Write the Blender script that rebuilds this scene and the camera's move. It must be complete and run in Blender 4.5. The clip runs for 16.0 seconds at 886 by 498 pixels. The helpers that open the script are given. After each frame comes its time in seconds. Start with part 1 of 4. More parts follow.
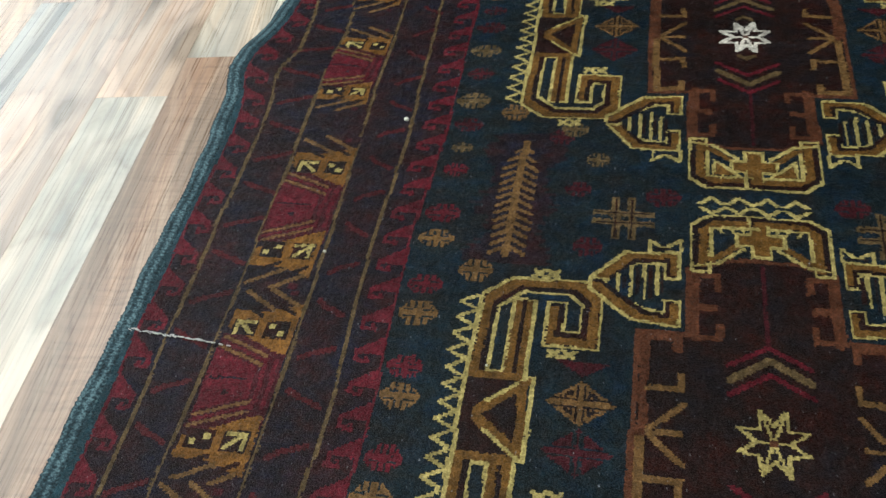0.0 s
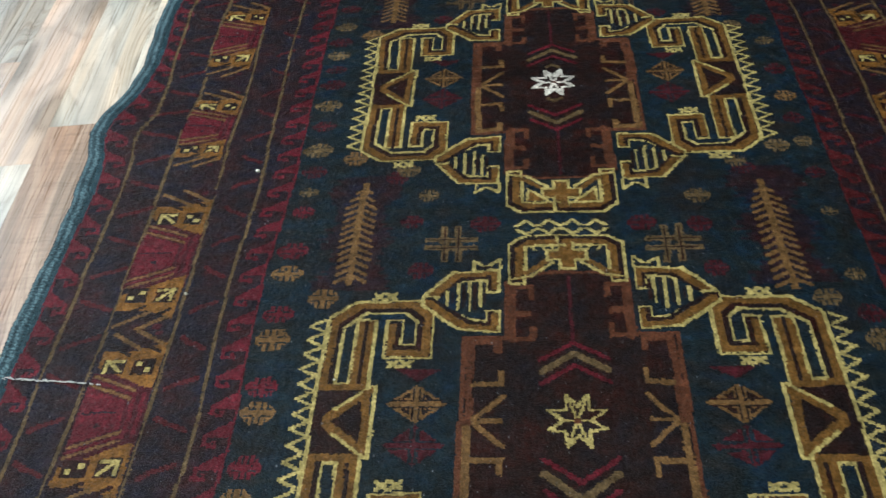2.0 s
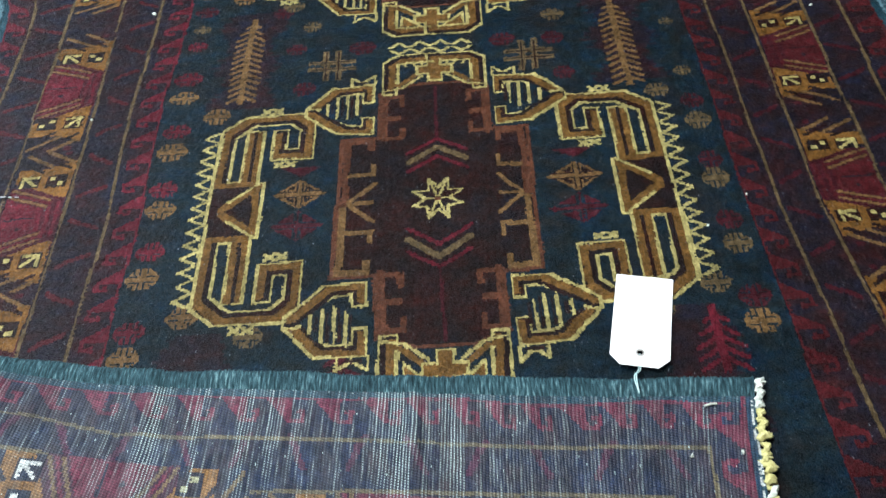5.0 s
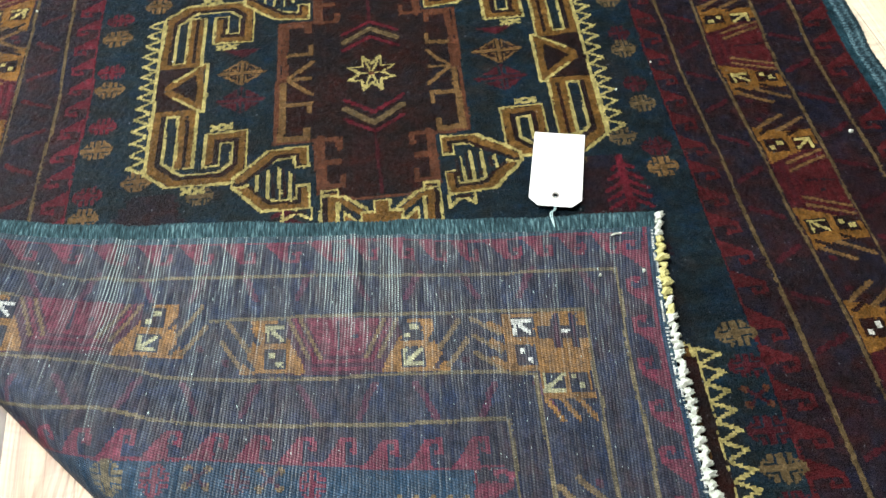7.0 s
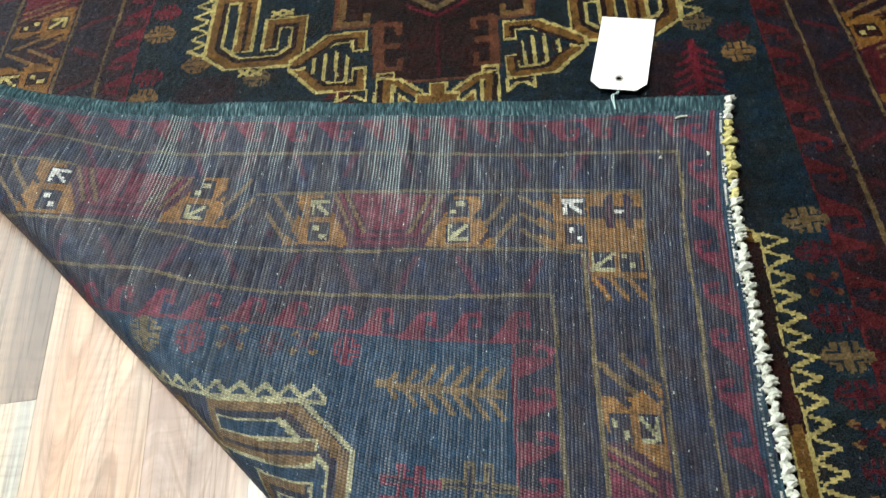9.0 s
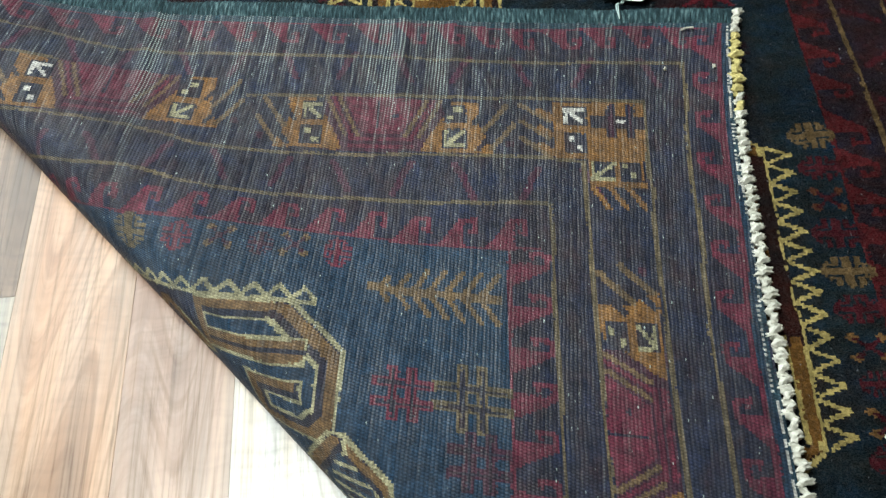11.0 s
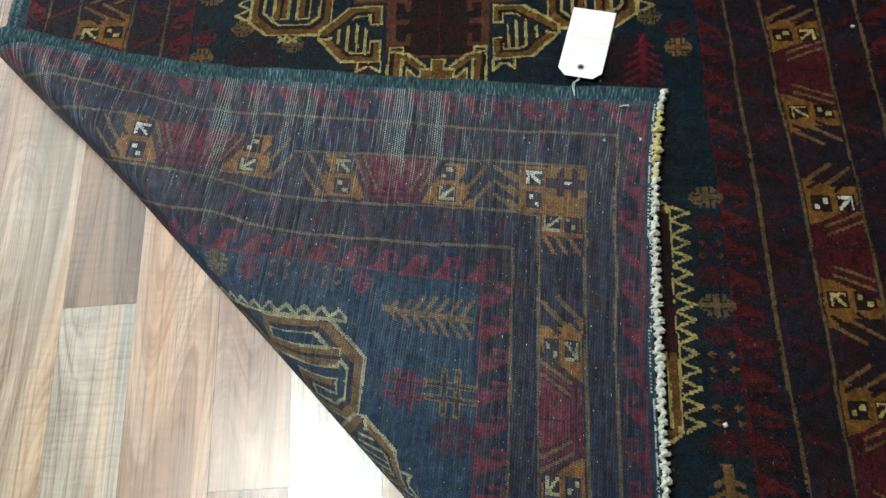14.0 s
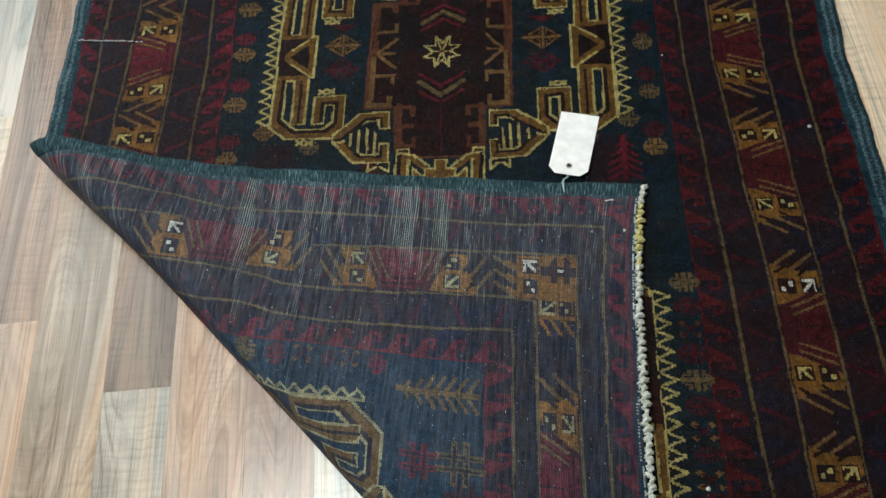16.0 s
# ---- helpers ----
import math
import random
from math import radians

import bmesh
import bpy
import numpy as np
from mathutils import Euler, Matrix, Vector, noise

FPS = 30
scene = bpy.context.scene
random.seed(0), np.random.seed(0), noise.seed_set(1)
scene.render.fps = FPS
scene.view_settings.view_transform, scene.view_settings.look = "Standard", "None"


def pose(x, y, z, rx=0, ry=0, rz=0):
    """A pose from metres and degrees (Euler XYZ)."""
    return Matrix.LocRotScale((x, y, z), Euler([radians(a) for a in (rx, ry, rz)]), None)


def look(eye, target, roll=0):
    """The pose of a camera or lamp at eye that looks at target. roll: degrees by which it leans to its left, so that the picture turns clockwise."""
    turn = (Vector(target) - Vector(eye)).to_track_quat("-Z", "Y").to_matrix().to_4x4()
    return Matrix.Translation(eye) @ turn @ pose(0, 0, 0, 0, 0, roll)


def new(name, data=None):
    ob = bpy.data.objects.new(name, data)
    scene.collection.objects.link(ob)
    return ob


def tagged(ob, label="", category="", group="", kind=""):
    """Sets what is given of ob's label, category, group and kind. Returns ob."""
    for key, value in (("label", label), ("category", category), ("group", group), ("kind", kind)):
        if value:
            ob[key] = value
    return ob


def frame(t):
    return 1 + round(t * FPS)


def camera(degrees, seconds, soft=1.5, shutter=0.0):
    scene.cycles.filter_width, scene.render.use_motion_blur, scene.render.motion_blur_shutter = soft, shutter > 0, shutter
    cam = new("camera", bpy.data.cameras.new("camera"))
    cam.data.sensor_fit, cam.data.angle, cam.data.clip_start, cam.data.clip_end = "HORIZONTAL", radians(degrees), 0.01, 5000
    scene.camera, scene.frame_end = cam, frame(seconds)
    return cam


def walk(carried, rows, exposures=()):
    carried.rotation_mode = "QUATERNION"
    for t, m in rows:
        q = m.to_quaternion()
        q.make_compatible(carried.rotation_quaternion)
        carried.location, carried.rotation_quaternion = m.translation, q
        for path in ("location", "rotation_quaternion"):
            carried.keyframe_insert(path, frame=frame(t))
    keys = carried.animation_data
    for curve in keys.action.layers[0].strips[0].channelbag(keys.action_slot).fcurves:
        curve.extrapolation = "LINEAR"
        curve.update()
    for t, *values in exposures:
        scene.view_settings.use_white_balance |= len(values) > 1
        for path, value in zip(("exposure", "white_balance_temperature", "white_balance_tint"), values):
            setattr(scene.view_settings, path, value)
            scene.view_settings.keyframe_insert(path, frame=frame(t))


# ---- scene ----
import collections

cam = camera(52.5, 16.0, 1.5, 0.4)
PATH = [
    (0, (-0.124, -0.412, 0.659), (-0.526, 0.917, -0.781), -8.6),
    (0.5, (-0.11, -0.44, 0.683), (-0.482, 0.92, -0.736), -8.5),
    (1, (-0.098, -0.465, 0.702), (-0.412, 0.929, -0.698), -7.5),
    (1.5, (-0.076, -0.486, 0.712), (-0.321, 0.938, -0.671), -6.7),
    (2, (-0.05, -0.504, 0.72), (-0.223, 0.934, -0.658), -5.9),
    (2.5, (-0.027, -0.525, 0.721), (-0.135, 0.899, -0.679), -4.8),
    (3, (-0.006, -0.553, 0.717), (-0.069, 0.839, -0.717), -3.9),
    (3.5, (0.015, -0.583, 0.721), (-0.042, 0.781, -0.741), -4.3),
    (4, (0.029, -0.622, 0.717), (-0.048, 0.709, -0.774), -5.5),
    (4.2, (0.038, -0.633, 0.713), (-0.041, 0.689, -0.785), -5.8),
    (6.3, (0.034, -0.785, 0.752), (0.031, 0.462, -0.812), -7.1),
    (6.5, (0.037, -0.8, 0.753), (0.077, 0.433, -0.821), -5.9),
    (7, (0.036, -0.821, 0.731), (0.09, 0.388, -0.861), -3.4),
    (7.5, (0.048, -0.836, 0.71), (-0.003, 0.384, -0.874), -6.3),
    (8, (0.069, -0.857, 0.7), (-0.041, 0.37, -0.875), -7.9),
    (8.5, (0.074, -0.868, 0.679), (-0.078, 0.329, -0.917), -9.2),
    (9, (0.079, -0.872, 0.657), (-0.1, 0.285, -0.964), -10.8),
    (9.5, (0.073, -0.875, 0.644), (-0.112, 0.255, -0.996), -11.2),
    (10, (0.063, -0.886, 0.631), (-0.1, 0.219, -1.028), -9.5),
    (10.2, (0.062, -0.887, 0.626), (-0.091, 0.2, -1.046), -8.9),
    (12.3, (0.063, -0.898, 0.619), (-0.052, 0.154, -1.079), -6.6),
    (12.5, (0.056, -0.887, 0.621), (-0.029, 0.155, -1.083), -4.9),
    (13, (0.081, -0.87, 0.708), (-0.03, 0.094, -1.041), -6.3),
    (13.5, (0.107, -0.882, 0.868), (-0.054, 0.015, -0.912), -9.5),
    (14, (0.122, -0.898, 0.953), (-0.075, -0.073, -0.858), -12.3),
    (14.5, (0.13, -0.895, 0.992), (-0.052, -0.103, -0.835), -12.8),
    (15, (0.127, -0.898, 1.017), (-0.032, -0.075, -0.799), -11.3),
    (15.5, (0.12, -0.913, 1.051), (-0.039, -0.014, -0.728), -10.4),
    (16, (0.111, -0.925, 1.071), (-0.058, 0.029, -0.678), -10.2),
]
EXPOSURES = [(0, 0.05, 6800, 10), (1.5, 0.17, 6580, 10), (2.0, 0.28, 6450, 10), (2.5, 0.32, 6350, 10), (3.3, 0.57, 6080, 10), (4.0, 0.75, 5850, 10), (7.0, 0.83, 6600, 10), (9.0, 0.50, 6780, 10), (10.0, 0.34, 6840, 10), (12.5, 0.25, 6680, 10), (13.5, 0.07, 6650, 10), (14.5, -0.22, 6600, 10), (15.0, -0.29, 6620, 10), (16.0, -0.30, 6600, 10)]
walk(cam, [(t, look(eye, target, roll)) for t, eye, target, roll in PATH], EXPOSURES)


# ---- world and light ----
world = bpy.data.worlds.new("world")
scene.world = world
world.use_nodes = True
wn = world.node_tree.nodes
sky = wn.new("ShaderNodeTexSky")
sky.sky_type, sky.sun_disc = "NISHITA", False
sky.sun_elevation, sky.sun_rotation = radians(35), radians(-60)
world.node_tree.links.new(sky.outputs[0], wn["Background"].inputs[0])
wn["Background"].inputs[1].default_value = 0.1


def area_light(name, m, sx, sy, watts, colour):
    la = bpy.data.lights.new(name, "AREA")
    la.shape, la.size, la.size_y, la.energy, la.color = "RECTANGLE", sx, sy, watts, colour
    ob = new(name, la)
    ob.matrix_world = m
    return ob


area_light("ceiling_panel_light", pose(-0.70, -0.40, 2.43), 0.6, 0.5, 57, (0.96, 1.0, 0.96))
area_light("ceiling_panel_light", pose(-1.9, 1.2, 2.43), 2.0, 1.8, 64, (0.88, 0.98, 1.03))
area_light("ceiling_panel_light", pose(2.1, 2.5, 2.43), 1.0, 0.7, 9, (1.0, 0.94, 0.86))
area_light("window_light", pose(-3.02, 2.4, 1.6, 0, -90, 0), 1.4, 2.2, 42, (0.75, 0.93, 1.03))


# ---- materials ----
def node_material(name):
    m = bpy.data.materials.new(name)
    m.use_nodes = True
    return m, m.node_tree.nodes, m.node_tree.links, m.node_tree.nodes["Principled BSDF"]


def math_node(nodes, links, op, a, b=None):
    n = nodes.new("ShaderNodeMath")
    n.operation = op
    for i, v in enumerate((a, b)):
        if v is None:
            continue
        if isinstance(v, (int, float)):
            n.inputs[i].default_value = v
        else:
            links.new(v, n.inputs[i])
    return n.outputs[0]


def ramp(nodes, links, fac, stops):
    n = nodes.new("ShaderNodeValToRGB")
    links.new(fac, n.inputs[0])
    el = n.color_ramp.elements
    while len(el) < len(stops):
        el.new(0.5)
    for e, (p, c) in zip(el, stops):
        e.position = p
        e.color = (c, c, c, 1) if isinstance(c, (int, float)) else (*c, 1)
    return n.outputs[0]


def mix_colour(nodes, links, fac, a, b, blend="MIX"):
    n = nodes.new("ShaderNodeMix")
    n.data_type, n.blend_type = "RGBA", blend
    for i, v in ((0, fac), (6, a), (7, b)):
        if isinstance(v, (int, float)):
            n.inputs[i].default_value = v
        elif isinstance(v, tuple):
            n.inputs[i].default_value = (*v, 1)
        else:
            links.new(v, n.inputs[i])
    return n.outputs[2]


def noise_node(nodes, links, vec, scale, detail=3.0, rough=0.6):
    n = nodes.new("ShaderNodeTexNoise")
    n.inputs["Scale"].default_value, n.inputs["Detail"].default_value, n.inputs["Roughness"].default_value = scale, detail, rough
    if vec is not None:
        links.new(vec, n.inputs["Vector"])
    return n.outputs[0]


def mapped(nodes, links, vec, scale, rot=(0, 0, 0)):
    n = nodes.new("ShaderNodeMapping")
    n.inputs["Scale"].default_value, n.inputs["Rotation"].default_value = scale, rot
    links.new(vec, n.inputs["Vector"])
    return n.outputs[0]


def bump(nodes, links, height, strength, distance, out):
    n = nodes.new("ShaderNodeBump")
    n.inputs["Strength"].default_value, n.inputs["Distance"].default_value = strength, distance
    links.new(height, n.inputs["Height"])
    links.new(n.outputs[0], out)


CELL = 0.002
BARE_ROWS = ((-0.950, 0.010, 0.22), (-0.915, 0.014, 0.20), (-0.862, 0.018, 0.24), (-0.820, 0.014, 0.36), (-0.774, 0.024, 0.36), (-0.690, 0.016, 0.16), (-0.657, 0.012, 0.28), (-0.632, 0.010, 0.26), (-0.594, 0.018, 0.22), (-0.546, 0.013, 0.42))


def wool(name, rgb, back=False):
    """Dyed wool: the cut pile, or the flat knotted back with its bare warps."""
    m, n, l, p = node_material(name)
    uv = n.new("ShaderNodeUVMap").outputs[0]
    white = n.new("ShaderNodeTexWhiteNoise")
    white.noise_dimensions = "2D"
    snap = n.new("ShaderNodeVectorMath")
    snap.operation = "SNAP"
    snap.inputs[1].default_value = (CELL, CELL, CELL)
    l.new(uv, snap.inputs[0])
    l.new(snap.outputs[0], white.inputs["Vector"])
    abrash = noise_node(n, l, mapped(n, l, uv, (2.0, 14.0, 1.0)), 1.0, 3.0)
    fibre = noise_node(n, l, uv, 900.0, 2.0)
    mottle = noise_node(n, l, mapped(n, l, uv, (1.0, 0.5, 1.0)), 230.0, 4.0, 0.75)
    level = ramp(n, l, abrash, [(0.3, 0.7), (0.7, 1.25)])
    speck = ramp(n, l, white.outputs[0], [(0.0, 0.70), (1.0, 1.25)])
    hair = ramp(n, l, fibre, [(0.3, 0.68), (0.7, 1.25)])
    patch = noise_node(n, l, uv, 75.0, 3.0, 0.6)
    clump = math_node(n, l, "MULTIPLY", ramp(n, l, mottle, [(0.3, 0.62), (0.7, 1.3)]), ramp(n, l, patch, [(0.32, 0.60), (0.68, 1.36)]))
    c = mix_colour(n, l, 1.0, rgb, level, "MULTIPLY")
    if max(rgb) < 0.034:
        drift = noise_node(n, l, mapped(n, l, uv, (1.0, 1.6, 1.0)), 34.0, 4.0, 0.65)
        c = mix_colour(n, l, 1.0, c, ramp(n, l, drift, [(0.34, (1.6, 0.95, 0.72)), (0.50, (1.0, 1.0, 1.0)), (0.66, (0.85, 1.14, 1.5))]), "MULTIPLY")
    if max(rgb) < 0.034:
        broad = noise_node(n, l, mapped(n, l, uv, (1.3, 0.8, 1.0)), 13.0, 3.0, 0.55)
        c = mix_colour(n, l, 1.0, c, ramp(n, l, broad, [(0.38, (1.2, 0.97, 0.92) if back else (1.5, 0.90, 0.85)), (0.52, (1.0, 1.0, 1.0)), (0.64, (0.85, 1.05, 1.28))]), "MULTIPLY")
    c = mix_colour(n, l, 1.0, c, speck, "MULTIPLY")
    c = mix_colour(n, l, 1.0, c, hair, "MULTIPLY")
    c = mix_colour(n, l, 1.0, c, clump, "MULTIPLY")
    p.inputs["Roughness"].default_value = 0.34
    l.new(ramp(n, l, fibre, [(0.42, 0.0), (0.68, 0.24)]), p.inputs["Specular IOR Level"])
    if back:
        # worn rows where pale warp threads show, drawn out across the rug
        split = n.new("ShaderNodeSeparateXYZ")
        l.new(uv, split.inputs[0])
        rub = math_node(n, l, "MULTIPLY", ramp(n, l, math_node(n, l, "MULTIPLY", split.outputs[0], -1.0), [(0.36, 0.0), (0.56, 1.0)]), 0.14)
        streak = noise_node(n, l, mapped(n, l, uv, (2.2, 26.0, 1.0)), 1.0, 4.0, 0.7)
        worn = math_node(n, l, "ADD", rub, math_node(n, l, "ADD", math_node(n, l, "MULTIPLY", streak, 1.2), -0.17))
        # rows along the edge that have lost most of their wool
        stops = [(0.0, 0.0)]
        for at, half, loss in BARE_ROWS:
            stops += [((at - half + 1.065) / 0.7, 0.0), ((at + 1.065) / 0.7, loss), ((at + half + 1.065) / 0.7, 0.0)]
        bald = ramp(n, l, math_node(n, l, "DIVIDE", math_node(n, l, "ADD", split.outputs[1], 1.065), 0.7), stops)
        reach = ramp(n, l, math_node(n, l, "MULTIPLY", split.outputs[0], -1.0), [(0.38, 0.0), (0.50, 1.0)])
        worn = math_node(n, l, "ADD", worn, math_node(n, l, "MULTIPLY", bald, reach))
        kept = ramp(n, l, math_node(n, l, "ADD", split.outputs[1], 1.065), [(0.04, 0.12), (0.24, 0.0)])
        worn = math_node(n, l, "SUBTRACT", worn, kept)
        # weft beside weft, each broken into short stitches by the knots that cross it
        sway = math_node(n, l, "MULTIPLY", noise_node(n, l, uv, 14.0, 2.0), 0.0045)
        across = math_node(n, l, "DIVIDE", math_node(n, l, "ADD", math_node(n, l, "SUBTRACT", split.outputs[1], math_node(n, l, "MULTIPLY", split.outputs[0], 0.06)), sway), 0.0029)
        count = math_node(n, l, "FLOOR", across)
        ridge = math_node(n, l, "PINGPONG", across, 0.5)
        along = math_node(n, l, "ADD", math_node(n, l, "DIVIDE", split.outputs[0], 0.0025), math_node(n, l, "MULTIPLY", count, 0.37))
        stitch = math_node(n, l, "PINGPONG", along, 0.5)
        own = n.new("ShaderNodeCombineXYZ")
        l.new(math_node(n, l, "MULTIPLY", split.outputs[0], 15.0), own.inputs[0])
        l.new(math_node(n, l, "MULTIPLY", count, 5.37), own.inputs[1])
        thread = noise_node(n, l, own.outputs[0], 1.0, 3.0, 0.65)
        line = math_node(n, l, "MULTIPLY", ramp(n, l, ridge, [(0.24, 0.0), (0.44, 1.0)]), ramp(n, l, stitch, [(0.16, 0.04), (0.36, 1.0)]))
        worn = math_node(n, l, "ADD", worn, math_node(n, l, "MULTIPLY", math_node(n, l, "SUBTRACT", thread, 0.5), 1.3))
        bare = math_node(n, l, "ADD", ramp(n, l, worn, [(0.58, 0.0), (0.96, 0.88)]), ramp(n, l, thread, [(0.44, 0.03), (0.64, 0.12)]))
        lint = ramp(n, l, noise_node(n, l, mapped(n, l, uv, (150.0, 420.0, 1.0)), 1.0, 1.0), [(0.73, 0.0), (0.80, 0.85)])
        sparse = ramp(n, l, math_node(n, l, "MULTIPLY", split.outputs[0], -1.0), [(0.34, 0.45), (0.52, 1.0)])
        mask = math_node(n, l, "MAXIMUM", math_node(n, l, "MULTIPLY", math_node(n, l, "MULTIPLY", bare, sparse), line), lint)
        c = mix_colour(n, l, 0.09, c, (0.070, 0.10, 0.16))
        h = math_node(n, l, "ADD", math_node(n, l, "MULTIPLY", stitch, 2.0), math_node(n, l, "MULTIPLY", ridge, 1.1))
        # shade in the gaps between stitches, put into the colour by their height
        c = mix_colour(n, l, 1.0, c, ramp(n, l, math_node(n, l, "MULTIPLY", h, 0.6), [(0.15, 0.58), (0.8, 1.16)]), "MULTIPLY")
        c = mix_colour(n, l, math_node(n, l, "MINIMUM", mask, 0.95), c, (0.46, 0.59, 0.57))
        bump(n, l, h, 0.6, 0.0008, p.inputs["Normal"])
        p.inputs["Roughness"].default_value = 0.42
        l.new(ramp(n, l, thread, [(0.36, 0.06), (0.64, 0.38)]), p.inputs["Specular IOR Level"])
    else:
        h = math_node(n, l, "ADD", fibre, math_node(n, l, "MULTIPLY", mottle, 0.8))
        dust = ramp(n, l, noise_node(n, l, mapped(n, l, uv, (1.0, 0.4, 1.0)), 480.0, 1.0), [(0.72, 0.0), (0.80, 0.55)])
        c = mix_colour(n, l, dust, c, (0.22, 0.24, 0.27))
        bump(n, l, h, 0.7, 0.0012, p.inputs["Normal"])
    l.new(c, p.inputs["Base Color"])
    return m


DYES = {
    "navy": (0.0059, 0.0137, 0.0183), "brown": (0.0117, 0.0062, 0.0061), "aubergine": (0.0128, 0.0086, 0.0122),
    "red": (0.0860, 0.0082, 0.0152), "maroon": (0.0430, 0.0068, 0.0108), "camel": (0.1326, 0.0741, 0.0281),
    "ochre": (0.1209, 0.0608, 0.0156), "yellow": (0.3588, 0.2964, 0.1092), "rust": (0.0819, 0.0296, 0.0156),
    "olive": (0.0975, 0.0663, 0.0312), "white": (0.5850, 0.5694, 0.5148), "teal": (0.0140, 0.0429, 0.0585), "orange": (0.1482, 0.0686, 0.0156), "madder": (0.0580, 0.0082, 0.0104),
}
DYE = {k: i for i, k in enumerate(DYES)}
WOOL = [wool("wool_" + k, tuple(0.80 * v for v in c)) for k, c in DYES.items()]
BACK = {
    "navy": (0.0145, 0.0410, 0.0780), "brown": (0.0220, 0.0240, 0.0370), "aubergine": (0.0208, 0.0228, 0.0395), "red": (0.1330, 0.0220, 0.0410),
    "maroon": (0.0560, 0.0170, 0.0320), "camel": (0.1530, 0.1035, 0.0495), "ochre": (0.1710, 0.1035, 0.0405), "yellow": (0.3420, 0.3330, 0.1980),
    "rust": (0.1260, 0.0540, 0.0315), "olive": (0.1350, 0.1080, 0.0585), "white": (0.6480, 0.6660, 0.6300), "teal": (0.0180, 0.0540, 0.0765), "orange": (0.2250, 0.1125, 0.0288), "madder": (0.0720, 0.0205, 0.0420),
}
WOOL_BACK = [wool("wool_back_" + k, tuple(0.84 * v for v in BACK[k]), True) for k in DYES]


def laminate(name, pale, deep, swirled=False):
    """Printed laminate: long wood grain whose tint changes from strip to strip."""
    m, n, l, p = node_material(name)
    info = n.new("ShaderNodeObjectInfo")
    tc = n.new("ShaderNodeTexCoord").outputs["Object"]
    shift = n.new("ShaderNodeVectorMath")
    shift.operation = "MULTIPLY_ADD"
    l.new(info.outputs["Random"], shift.inputs[0])
    shift.inputs[1].default_value = (37.0, 91.0, 13.0)
    l.new(tc, shift.inputs[2])
    v = shift.outputs[0]
    split = n.new("ShaderNodeSeparateXYZ")
    l.new(v, split.inputs[0])
    low = noise_node(n, l, mapped(n, l, v, (8.0, 1.2, 1.0)), 1.0, 1.0)
    growth = math_node(n, l, "ADD", math_node(n, l, "MULTIPLY", split.outputs[0], 26.0), math_node(n, l, "MULTIPLY", low, 11.0))
    along = n.new("ShaderNodeCombineXYZ")
    l.new(growth, along.inputs[0])
    l.new(math_node(n, l, "MULTIPLY", split.outputs[1], 0.9), along.inputs[1])
    figure = noise_node(n, l, along.outputs[0], 1.9, 8.0, 0.68)
    broad = noise_node(n, l, along.outputs[0], 0.45, 1.0)
    fine = noise_node(n, l, mapped(n, l, v, (300.0, 4.5, 1.0)), 1.0, 5.0, 0.7)
    bend = math_node(n, l, "MULTIPLY", noise_node(n, l, mapped(n, l, v, (22.0, 5.0, 1.0)), 1.0, 2.0), 0.022)
    skew = n.new("ShaderNodeCombineXYZ")
    l.new(split.outputs[0], skew.inputs[0])
    l.new(math_node(n, l, "ADD", split.outputs[1], bend), skew.inputs[1])
    ray = noise_node(n, l, mapped(n, l, skew.outputs[0], (12.0, 170.0, 1.0)), 1.0, 3.0, 0.6)
    stretch = noise_node(n, l, mapped(n, l, v, (14.0, 2.2, 1.0)), 1.0, 1.0)
    g = math_node(n, l, "ADD", math_node(n, l, "MULTIPLY", figure, 0.62), math_node(n, l, "MULTIPLY", broad, 0.42))
    c = mix_colour(n, l, ramp(n, l, g, [(0.43, 0.0), (0.50, 0.25), (0.522, 0.38), (0.58, 0.8)]), pale, deep)
    c = mix_colour(n, l, 1.0, c, ramp(n, l, fine, [(0.30, 0.84 if swirled else 0.60), (0.52, 1.0), (0.7, 1.04 if swirled else 1.12)]), "MULTIPLY")
    c = mix_colour(n, l, ramp(n, l, stretch, [(0.38, 0.25), (0.6, 1.0)]), c, mix_colour(n, l, 1.0, c, ramp(n, l, ray, [(0.34, 0.93 if swirled else 0.78), (0.5, 0.99), (0.66, 1.02 if swirled else 1.08)]), "MULTIPLY"))
    rings = math_node(n, l, "SINE", math_node(n, l, "ADD", math_node(n, l, "MULTIPLY", growth, 24.0), math_node(n, l, "MULTIPLY", fine, 2.5)))
    ringed = math_node(n, l, "MULTIPLY", ramp(n, l, rings, [(0.55, 0.0), (0.95, 1.0)]), ramp(n, l, noise_node(n, l, mapped(n, l, v, (18.0, 1.8, 1.0)), 1.0, 2.0), [(0.46, 0.0), (0.62, 0.8)]))
    c = mix_colour(n, l, ringed, c, mix_colour(n, l, 1.0, c, (0.66, 0.60, 0.55), "MULTIPLY"))
    cloud = noise_node(n, l, mapped(n, l, v, (11.0, 4.0, 1.0)), 1.0, 2.0, 0.45)
    c = mix_colour(n, l, 1.0, c, ramp(n, l, cloud, [(0.50, (1.0, 1.0, 1.0)), (0.60, (0.86, 0.88, 0.90)), (0.615, (0.97, 0.98, 0.98)), (0.70, (0.84, 0.86, 0.88))]), "MULTIPLY")
